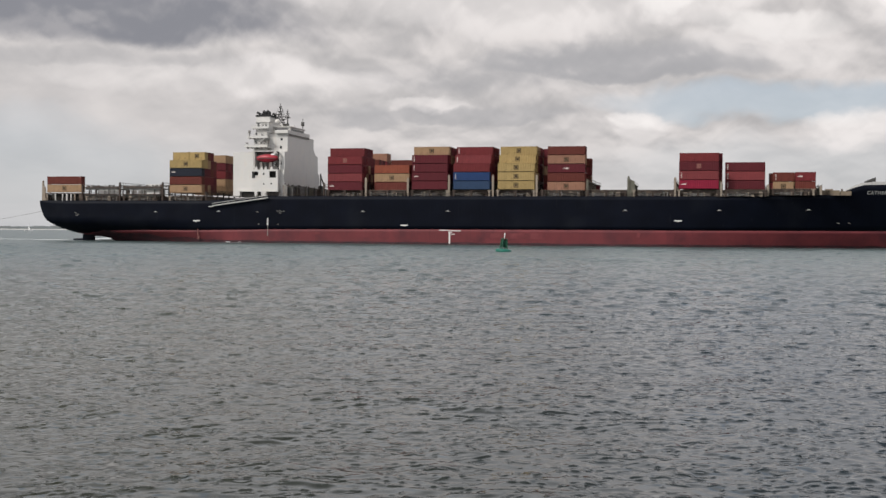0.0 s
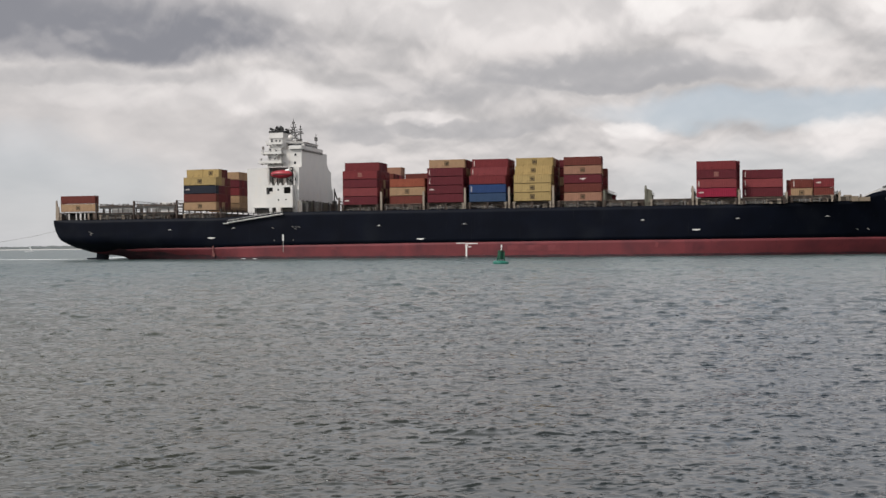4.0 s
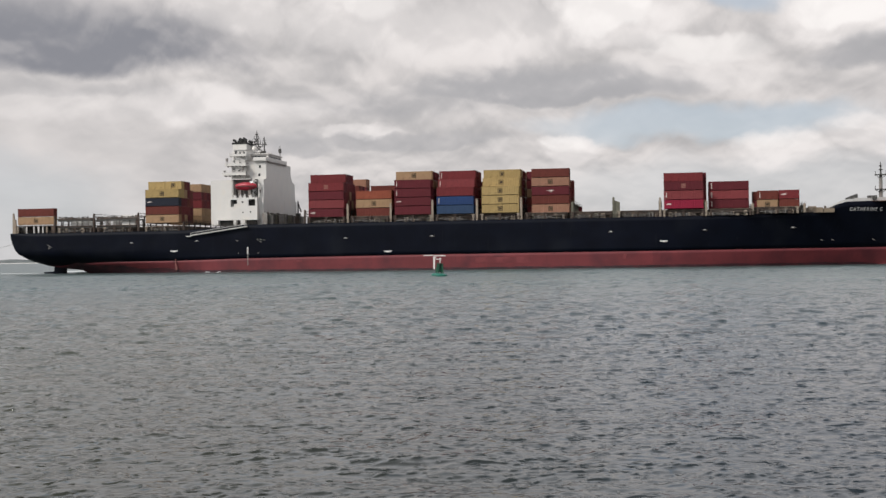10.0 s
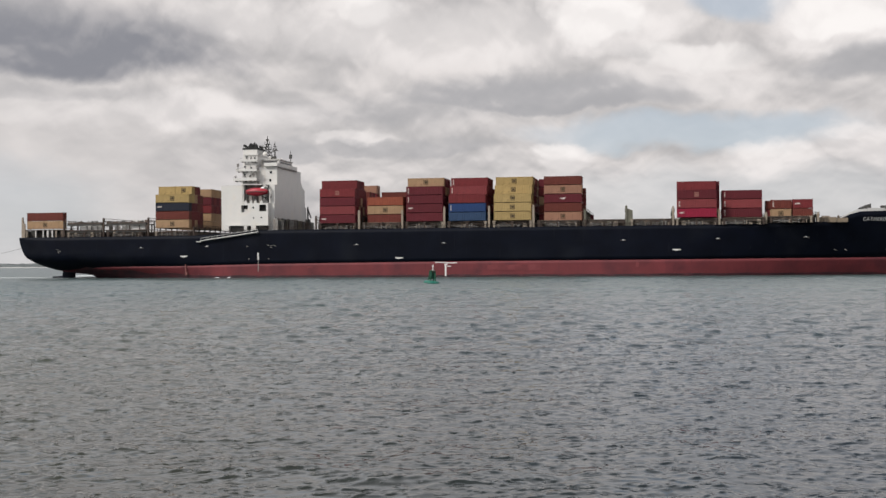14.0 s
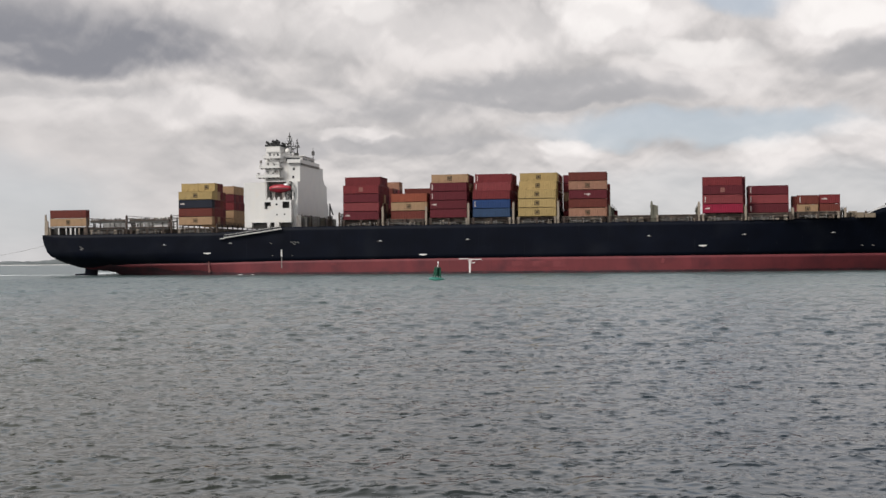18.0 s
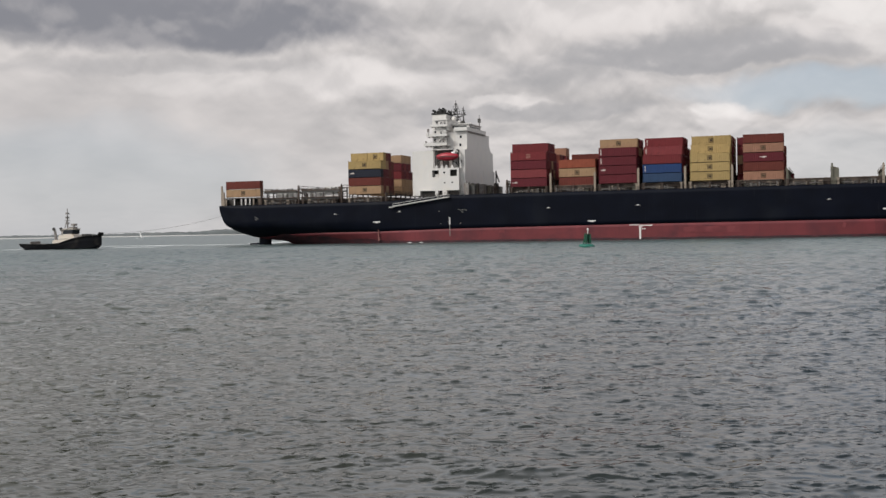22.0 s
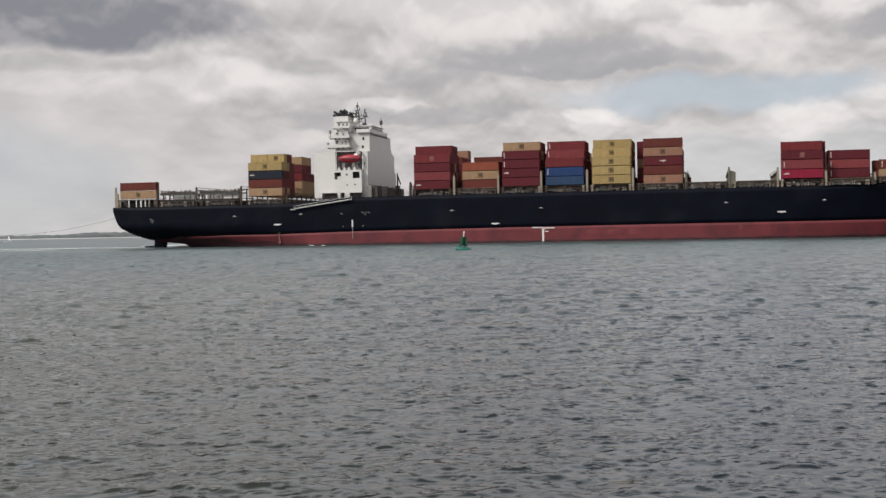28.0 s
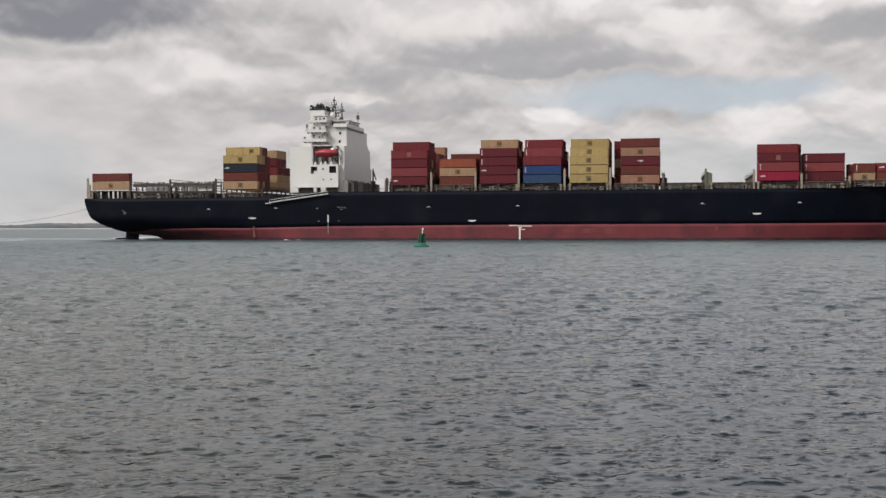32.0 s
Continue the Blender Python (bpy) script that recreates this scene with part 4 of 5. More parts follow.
    for x0, x1, z in ((-70.8, -68.2, 46.1), (-68.3, -66.3, 44.3)):
        bm = bmesh.new()
        tube(bm, ((x0 + x1) / 2, 21.0, z - 0.5), ((x0 + x1) / 2, 21.0, z), 0.22, 8)
        box(bm, x0, x1, 20.8, 21.2, z, z + 0.28)
        part("radar_scanner", bm, M_DARKSTEEL, mast)
    bm = bmesh.new()
    tube(bm, (-69.0, 22, 47.2), (-69.0, 22, 50.3), 0.24, 6, 0.1)
    box(bm, -69.4, -68.6, 21.7, 22.3, 48.6, 49.2)
    part("top_pole", bm, M_DARKSTEEL, mast)
    for x, z0, z1 in ((-70.6, 45.4, 47.3), (-67.6, 45.4, 46.9), (-70.7, 43.3, 44.7), (-68.2, 47.3, 48.6)):
        bm = bmesh.new()
        tube(bm, (x, 22, z0), (x, 22, z1), 0.1, 5, 0.05)
        part("whip_aerial", bm, M_DARKSTEEL, mast)
    signal = part_empty("signal_mast", ship)
    bm = bmesh.new()
    tube(bm, (-66.2, 22, 41.2), (-66.2, 22, 48.0), 0.32, 8, 0.1)
    part("pole", bm, M_DARKSTEEL, signal)
    for x0, x1, z0, z1 in ((-67.8, -65.8, 41.6, 42.9), (-67.0, -65.3, 44.9, 45.2), (-66.7, -65.7, 46.4, 46.6)):
        bm = bmesh.new()
        box(bm, x0, x1, 21.5, 22.5, z0, z1)
        part("signal_platform", bm, M_DARKSTEEL, signal)
    for x, z in ((-66.7, 45.6), (-65.6, 45.6), (-66.2, 47.2)):
        bm = bmesh.new()
        tube(bm, (x, 21.6, z - 0.35), (x, 21.6, z + 0.3), 0.2, 8)
        part("signal_lamp", bm, M_DARKSTEEL, signal)
    bm = bmesh.new()
    tube(bm, (-60.4, 22, 38.3), (-60.4, 22, 44.6), 0.2, 6, 0.1)
    box(bm, -60.8, -60.0, 21.5, 22.5, 42.0, 43.4)
    part("wing_aerial", bm, M_DARKSTEEL, house)
    for x, y, r, z in ((-67.8, 16, 0.9, 43.2), (-64.6, 12, 0.5, 41.7), (-62.4, 18, 0.38, 41.5)):
        bm = bmesh.new()
        bmesh.ops.create_uvsphere(bm, u_segments=14, v_segments=9, radius=r, matrix=Matrix.Translation((x, y, z)))
        tube(bm, (x, y, 40.7), (x, y, z - r * 0.7), 0.2, 6)
        part("radome", bm, M_WHITE, house, smooth=True)
    # lifeboat in its davits
    boat = part_empty("lifeboat", ship)
    tagged(boat, "bright red enclosed lifeboat in davits")
    bm = bmesh.new()
    rings = []
    L = 7.6
    for k in range(13):
        u = k / 12
        w = max(0.05, math.sin(math.pi * (0.06 + 0.88 * u)) ** 0.55)
        x = -69.6 + L * u
        ring = []
        for j in range(12):
            a = 2 * math.pi * j / 12
            zz = math.sin(a)
            ring.append((x, 1.9 + 1.3 * w * math.cos(a), 29.2 + (1.3 if zz > 0 else 1.55) * w * zz))
        rings.append(ring)
    vs = loft(bm, rings, closed=True)
    bm.faces.new(vs[0][::-1])
    bm.faces.new(vs[-1])
    part("boat_hull", bm, M_BOAT, boat, smooth=True)
    bm = bmesh.new()
    box(bm, -69.2, -62.4, 0.52, 0.66, 28.95, 29.15)
    part("rubbing_strake", bm, M_DARKSTEEL, boat)
    bm = bmesh.new()
    box(bm, -64.2, -63.0, 1.4, 2.4, 30.2, 30.7)
    part("cockpit", bm, M_SAIL, boat, "white cockpit cover")
    for x in (-70.0, -62.2):
        bm = bmesh.new()
        box(bm, x - 0.2, x + 0.2, 2.9, 3.3, 25.2, 31.5)
        box(bm, x - 0.2, x + 0.2, 1.4, 3.3, 31.1, 31.45)
        tube(bm, (x, 3.0, 26), (x + (1.6 if x < -66 else -1.6), 2.2, 27.6), 0.16, 6)
        part("davit", bm, M_DARKSTEEL, boat)
    for x in (-67.8, -64.4):
        bm = bmesh.new()
        box(bm, x - 0.5, x + 0.5, 1.2, 2.6, 25.25, 27.7)
        part("cradle", bm, M_GREY, boat)
    # machinery along the foot of the front wall
    rng = random.Random(8)
    y = 1.4
    k = 0
    while y < 38:
        w = rng.uniform(0.5, 1.5)
        h = rng.uniform(3.0, 3.9)
        d = rng.uniform(1.4, 3.4)
        bm = bmesh.new()
        box(bm, -59.9, -59.9 + d, y, y + w, 16.0, 16 + h)
        tube(bm, (-59.2, y + w / 2, 16 + h), (-59.2, y + w / 2, 16 + h + 0.6), 0.25, 8)
        part("deck_machinery", bm, (M_GREY, M_DARKSTEEL, M_OLIVE, M_GREY, M_COAMING)[k % 5], house)
        y += w + rng.uniform(0.15, 0.5)
        k += 1
    bm = bmesh.new()
    tube(bm, (-59.3, 38.5, 16), (-59.3, 38.5, 25.6), 0.42, 8, 0.25)
    part("crane_post", bm, M_DARKSTEEL, house, "dark provision crane post beside the tower")
    bm = bmesh.new()
    tube(bm, (-59.2, 38.5, 24.6), (-58.1, 38.5, 21.4), 0.28, 6)
    tube(bm, (-59.3, 38.5, 25.5), (-58.2, 38.5, 21.6), 0.08, 4)
    part("crane_jib", bm, M_DARKSTEEL, house)
    bm = bmesh.new()
    box(bm, -60.0, -58.5, 37.8, 39.2, 19.4, 21.0)
    part("crane_winch", bm, M_DARKSTEEL, house)
    for x in (-53.2, -46.4):
        bm = bmesh.new()
        tube(bm, (x, 34, 16), (x, 34, 21.6), 0.7, 10, 0.5)
        part("vent_trunk", bm, M_WHITE, house)
    # accommodation ladder stowed along the sheer
    ladder = part_empty("accommodation_ladder", ship)
    tagged(ladder, "pale aluminium accommodation ladder stowed along the hull")
    for y in (-0.25, -0.9):
        bm = bmesh.new()
        tube(bm, (-84.9, y, 12.6), (-64.6, y, 15.35), 0.2, 6)
        part("stringer", bm, M_ALU, ladder)
        bm = bmesh.new()
        tube(bm, (-84.9, y, 13.5), (-64.6, y, 16.25), 0.06, 4)
        part("ladder_rail", bm, M_ALU, ladder)
    first = None
    for k in range(41):
        u = k / 40
        x, z = -84.9 + 20.3 * u, 12.6 + 2.75 * u
        if first is None:
            bm = bmesh.new()
            box(bm, -0.12, 0.12, -0.9, -0.25, -0.04, 0.04)
            first = part("ladder_step", bm, M_ALU, ladder, at=pose(x, 0, z))
        else:
            again(first, ladder, pose(x, 0, z))
        if k % 4 == 0:
            bm = bmesh.new()
            tube(bm, (x, -0.9, z), (x, -0.9, z + 0.9), 0.04, 4)
            part("ladder_post", bm, M_ALU, ladder)
    bm = bmesh.new()
    box(bm, -86.4, -84.7, -1.0, -0.1, 12.2, 12.5)
    part("lower_platform", bm, M_ALU, ladder)


def prism_yz(bm, outline, x0, x1):
    """A solid from an outline of (y, z), from x0 to x1."""
    a = [bm.verts.new((x0, y, z)) for y, z in outline]
    b = [bm.verts.new((x1, y, z)) for y, z in outline]
    n = len(a)
    for i in range(n):
        bm.faces.new((a[i], b[i], b[(i + 1) % n], a[(i + 1) % n]))
    bm.faces.new(a)
    bm.faces.new(b[::-1])


make_house()


# ---- forecastle ----
def make_bow():
    bow = part_empty("forecastle", ship)
    bm = bmesh.new()
    box(bm, 132.5, 148, 11.5, 28.5, 19.95, 20.1)
    part("foredeck", bm, M_DECK, bow)
    bm = bmesh.new()
    prism(bm, [(131.6, 20.3), (131.6, 21.5), (133.8, 22.4), (133.9, 21.2), (133.0, 20.3)], 11.0, 21.0)
    part("breakwater", bm, M_DARKSTEEL, bow, "dark sloping breakwater plate")
    for y in (11.6, 14.6, 17.6, 20.6):
        bm = bmesh.new()
        box(bm, 132.2, 132.5, y, y + 0.3, 19.8, 20.3)
        part("breakwater_leg", bm, M_DARKSTEEL, bow)
    # white strake that climbs the step in the sheer
    bm = bmesh.new()
    rings = []
    for s in (121.5, 123, 124.5, 126, 127.5, 129, 130.5, 132.4):
        z = deck_z(s)
        y = side_y(s, z) + 0.2
        h = 0.25 + 0.6 * max(0, (s - 123) / 9.4)
        rings.append([(s, y, z - 0.05), (s, y, z + h), (s, y + 0.2, z + h), (s, y + 0.2, z - 0.05)])
    vs = loft(bm, rings, closed=True)
    bm.faces.new(vs[0][::-1])
    bm.faces.new(vs[-1])
    part("white_strake", bm, M_WHITE, bow)
    bm = bmesh.new()
    rings = []
    for s in (132.5, 134, 136, 138, 140, 142, 144, 146, 148, 150):
        y = side_y(s, 20) + 0.25
        h = 0.95 if s < 139 else 1.25
        rings.append([(s, y, 19.9), (s, y, 20.0 + h), (s, y + 0.2, 20.0 + h), (s, y + 0.2, 19.9)])
    vs = loft(bm, rings, closed=True)
    bm.faces.new(vs[0][::-1])
    bm.faces.new(vs[-1])
    part("white_bulwark", bm, M_WHITE, bow)
    bm = bmesh.new()
    tube(bm, (139.0, 11, 21.0), (139.0, 15, 21.0), 0.75, 14)
    box(bm, 137.6, 140.4, 15, 17, 20.1, 21.9)
    part("windlass", bm, M_DARKSTEEL, bow)
    bm = bmesh.new()
    tube(bm, (142.4, 20, 20.1), (142.4, 20, 28.9), 0.62, 10, 0.52)
    part("foremast", bm, M_GREY, bow, "grey foremast with two platforms")
    bm = bmesh.new()
    tube(bm, (142.4, 20, 28.9), (142.4, 20, 32.9), 0.30, 8, 0.13)
    part("topmast", bm, M_DARKSTEEL, bow)
    for z, w in ((23.9, 1.7), (28.6, 1.65)):
        bm = bmesh.new()
        box(bm, 142.4 - w, 142.4 + w, 18.7, 21.3, z, z + 0.25)
        part("mast_platform", bm, M_DARKSTEEL, bow)
        for dx in (-w, w):
            bm = bmesh.new()
            tube(bm, (142.4 + dx, 20, z), (142.4 + dx, 20, z + 1.35), 0.1, 5)
            tube(bm, (142.4, 20, z - 1.0), (142.4 + dx, 20, z), 0.09, 5)
            part("platform_bracket", bm, M_DARKSTEEL, bow)
    for z, w in ((30.2, 0.55), (31.4, 0.4)):
        bm = bmesh.new()
        box(bm, 142.4 - w, 142.4 + w, 19.6, 20.4, z, z + 0.3)
        part("mast_light", bm, M_DARKSTEEL, bow)
    for k in range(14):
        z = 20.6 + k * 0.58
        bm = bmesh.new()
        box(bm, 141.65, 141.75, 19.7, 20.3, z, z + 0.07)
        part("mast_rung", bm, M_GREY, bow)
    # low gear abaft the step
    for x, w, h in ((117.2, 5.4, 1.5), (118.4, 2.2, 1.9), (122.8, 3.2, 1.2)):
        bm = bmesh.new()
        box(bm, x, x + w, 5.2, 9.0, 16.5, 16.6 + h)
        part("spare_gear", bm, M_TANGEAR if w > 3 else M_CREAM, bow)
    for x in (123.4, 125.4):
        bm = bmesh.new()
        tube(bm, (x, 7.0, 17.0), (x, 7.0, 18.6), 0.3, 8)
        part("mooring_bitt", bm, M_RUST, bow)


M_TANGEAR = material("buff_canvas", (0.16, 0.125, 0.09), 0.8, grain=0.15)
make_bow()


# ---- marks on the hull ----
def make_marks():
    def plate(name, x0, x1, z0, z1, mat=None, tilt=0.0):
        bm = bmesh.new()
        xa, za = (x0 + x1) / 2, (z0 + z1) / 2
        y = min(side_y(x0, z0), side_y(x1, z1), side_y(x0, z1), side_y(x1, z0))
        vs = box(bm, x0, x1, y - 0.06, y - 0.012, z0, z1)
        if tilt:
            bmesh.ops.rotate(bm, verts=vs, cent=(xa, y, za), matrix=Matrix.Rotation(radians(tilt), 3, "Y"))
        part(name, bm, mat or M_MARK, ship)
    # tug pushing marks and fairlead marks: white bars
    for x0, x1, z in ((-92.8, -89.9, 7.4), (-17.5, -14.6, 6.3), (72.2, 75.0, 8.25)):
        plate("tug_mark", x0 + 0.15, x1 - 0.15, z - 0.14, z + 0.20)
        plate("tug_mark", x0 + 0.9, x1 - 0.9, z - 0.32, z - 0.16)
    for x, z in ((-107.0, 10.5), (-30.5, 10.95), (-1.1, 11.15), (57.0, 11.55), (86.3, 11.7), (-83.0, 10.8), (113.4, 12.0)):
        plate("fairlead_lip", x - 0.8, x + 0.8, z - 0.22, z - 0.08, M_GREY)
        plate("fairlead_lip", x - 0.35, x + 0.35, z - 0.06, z + 0.12)
    for x, z in ((-138.4, 10.0), (-137.5, 9.5), (-138.0, 9.1), (-61.2, 10.9), (-60.0, 10.9), (-58.9, 10.8), (-60.2, 10.2), (-68.5, 10.6), (122.6, 7.9), (126.0, 7.9), (139.2, 7.9)):
        plate("draught_figure", x - 0.42, x + 0.42, z - 0.10, z + 0.10, M_GREY, 20)
    for x in (-68.0, -61.0):
        plate("draught_figure", x - 0.2, x + 0.2, 6.2, 6.5, M_GREY)
    # pilot ladder
    plate("pilot_ladder", -64.98, -64.52, 6.0, 8.4)
    for k in range(8):
        plate("ladder_rung", -65.1, -64.4, 6.05 + k * 0.3, 6.12 + k * 0.3, M_GREY)
    plate("ladder_line", -64.85, -64.6, 2.2, 5.75, M_GREY)
    # load line mark amidships
    plate("load_line", -4.0, -0.8, 4.62, 4.88)
    plate("load_line", -0.7, 3.4, 4.42, 4.72)
    plate("load_line", -0.9, 0.2, 3.9, 4.25)
    plate("load_line", -0.75, -0.2, 0.25, 3.85)
    plate("load_line", 0.0, 1.3, 3.35, 3.6)
    # outlet stain and rust patch
    plate("scupper_stain", -91.2, -90.8, 2.3, 4.6, M_BOOTSTAIN)
    plate("scupper_stain", -91.5, -90.7, 0.9, 2.2, M_BOOTSTAIN)
    plate("rust_patch", 13.2, 31.5, 2.0, 3.9, M_BOOTPATCH)
    plate("rust_patch", -47.5, -45.6, 3.0, 3.8, M_BOOTPATCH)
    plate("rust_patch", 60.8, 61.8, 2.8, 4.4, M_BOOTPATCH, 15)
    # bow mark
    bm = bmesh.new()
    y = side_y(145.4, 5)
    tube(bm, (145.2, y - 1.9, 5.0), (145.4, y - 1.75, 5.0), 1.4, 16)
    part("bow_mark", bm, M_MARK, ship)
    # the name on the bow
    cu = bpy.data.curves.new("bow_name", "FONT")
    cu.body, cu.size, cu.extrude = "CATHERINE C", 1.62, 0.02
    cu.space_character = 1.22
    x0, x1, z = 130.9, 141.6, 16.95
    y0, y1 = side_y(x0, z), side_y(x1, z)
    cu.materials.append(M_MARK)
    o = new("bow_name", cu)
    o.parent = ship
    yaw = math.degrees(math.atan2(y1 - y0, x1 - x0))
    lean = math.degrees(math.atan2(side_y(137, z - 1) - side_y(137, z + 1), 2.0))
    o.matrix_basis = pose(x0, y0 - 0.42, z, 0, 0, yaw) @ pose(0, 0, 0, 90 + lean)


make_marks()


# ---- containers ----
def container_meshes(length, colour):
    """The parts of one container, each a name, a mesh and its places: corrugated panels, posts, rails, doors with lock rods."""
    W, H = 2.44, 2.896
    n = int(length / 0.56)
    xs = []
    for k in range(n):
        a = 0.16 + (length - 0.32) * k / n
        w = (length - 0.32) / n
        xs += [(a, 0.06), (a + 0.28 * w, 0.06), (a + 0.5 * w, 0.025), (a + 0.78 * w, 0.025)]
    xs.append((length - 0.16, 0.06))
    out = []

    def mesh(name, bm, places):
        bmesh.ops.recalc_face_normals(bm, faces=bm.faces)
        me = bpy.data.meshes.new(name)
        bm.to_mesh(me)
        bm.free()
        me.materials.append(M_CONT[colour])
        out.append((name, me, places))

    bm = bmesh.new()
    lo = [(x, d, 0.16) for x, d in xs]
    back = [(x, d + 0.02, 0.16) for x, d in xs][::-1]
    ring = lo + back
    vs = loft(bm, [ring, [(x, y, H - 0.12) for x, y, z in ring]], closed=True)
    mesh("side_panel", bm, (pose(0, 0, 0), pose(length, W, 0, 0, 0, 180)))
    bm = bmesh.new()
    box(bm, 0.08, length - 0.08, 0.07, W - 0.07, H - 0.10, H - 0.07)
    mesh("roof_panel", bm, (pose(0, 0, 0),))
    bm = bmesh.new()
    box(bm, 0.10, length - 0.1, 0.1, W - 0.1, 0.12, 0.16)
    mesh("floor_panel", bm, (pose(0, 0, 0),))
    bm = bmesh.new()
    box(bm, 0.05, 0.09, 0.16, W - 0.16, 0.17, H - 0.13)
    mesh("front_panel", bm, (pose(0, 0, 0),))
    bm = bmesh.new()
    box(bm, 0, 0.16, 0, 0.16, 0.12, H - 0.12)
    box(bm, -0.01, 0.19, -0.01, 0.17, 0, 0.12)
    box(bm, -0.01, 0.19, -0.01, 0.17, H - 0.12, H)
    mesh("corner_post", bm, (pose(0, 0, 0), pose(0, W - 0.16, 0), pose(length - 0.18, 0, 0), pose(length - 0.18, W - 0.16, 0)))
    bm = bmesh.new()
    for y in (0.12, W - 0.20):
        for z, h in ((0.10, 0.09), (H - 0.15, 0.09)):
            box(bm, 0.19, length - 0.19, y, y + 0.08, z, z + h)
    for x in (0.01, length - 0.11):
        for z, h in ((0.01, 0.15), (H - 0.13, 0.11)):
            box(bm, x, x + 0.1, 0.17, W - 0.17, z, z + h)
    mesh("edge_frame", bm, (pose(0, 0, 0),))
    bm = bmesh.new()
    half = W / 2 - 0.18
    box(bm, -0.05, 0.0, 0, half - 0.01, 0.18, H - 0.15)
    for y in (0.25, 0.72):
        box(bm, 0.0, 0.05, y, y + 0.06, 0.2, H - 0.17)
    mesh("door", bm, (pose(length, 0.18, 0), pose(length, W / 2 + 0.005, 0)))
    return out


C_CACHE, CARGO = {}, []


def mark_mesh(kind):
    bm = bmesh.new()
    if kind == "box":
        for x0, x1, z0, z1 in ((-0.75, 0.75, -0.72, -0.55), (-0.75, 0.75, 0.55, 0.72), (-0.75, -0.55, -0.55, 0.55), (0.55, 0.75, -0.55, 0.55), (-0.4, 0.4, -0.38, 0.38)):
            box(bm, x0, x1, -0.02, 0.0, z0, z1)
    elif kind == "bar":
        for k in range(5):
            box(bm, -0.16, 0.16, -0.02, 0.0, -0.85 + k * 0.36, -0.6 + k * 0.36)
    elif kind == "panel":
        for k in range(3):
            box(bm, -0.7, 0.7, -0.02, 0.0, -0.7 + k * 0.5, -0.32 + k * 0.5)
    elif kind == "stripe":
        box(bm, -0.8, 0.8, -0.02, 0.0, -0.12, 0.12)
        box(bm, -0.3, 0.8, -0.02, 0.0, 0.16, 0.3)
    else:
        prism(bm, [(-1.3, 0.1), (-0.2, -0.12), (0.3, -0.45), (0.5, -0.1), (1.2, 0.12), (0.5, 0.3), (-0.3, 0.2)], -0.02, 0.0)
    me = bpy.data.meshes.new("side_mark")
    bmesh.ops.recalc_face_normals(bm, faces=bm.faces)
    bm.to_mesh(me)
    bm.free()
    me.materials.append(M_LOGO if kind == "box" else M_FADED if kind == "panel" else M_PALE)
    return me


MARKS = {k: mark_mesh(k) for k in ("box", "bar", "panel", "stripe", "swoosh")}


def container(s, row, z, colour, length=12.19, mark="", shift=0.0):
    key = (length, colour)
    if key not in C_CACHE:
        C_CACHE[key] = container_meshes(length, colour)
    root = new("shipping_container")
    size = {12.19: "forty-foot", 6.06: "twenty-foot", 13.72: "extra-long"}[length]
    tagged(root, "%s %s corrugated steel container stacked on the ship" % (C_WORDS[colour], size), "container", "containers on the ship")
    for name, me, places in C_CACHE[key]:
        for at in places:
            o = new(name, me)
            o.parent, o.matrix_basis = root, at
    if mark:
        o = new("side_mark", MARKS[mark])
        o.parent = root
        x = {"box": length / 2, "bar": 0.75, "panel": length / 2, "stripe": 1.4, "swoosh": length / 2}[mark]
        o.matrix_basis = pose(x, -0.004, 1.45)
    local = pose(s + shift, 0.35 + 2.5 * row, z)
    root.matrix_basis = ship_pose(0) @ local
    CARGO.append((root, local))
    return root


TIER = 2.9


def stack(s, row, z, tiers, length=12.19, shifts=()):
    """tiers: words from the lowest upwards, each colour or colour:mark."""
    for k, word in enumerate(tiers.split()):
        colour, _, mark = word.partition(":")
        container(s, row, z + k * TIER, colour, length, mark, shifts[k] if k < len(shifts) else 0)


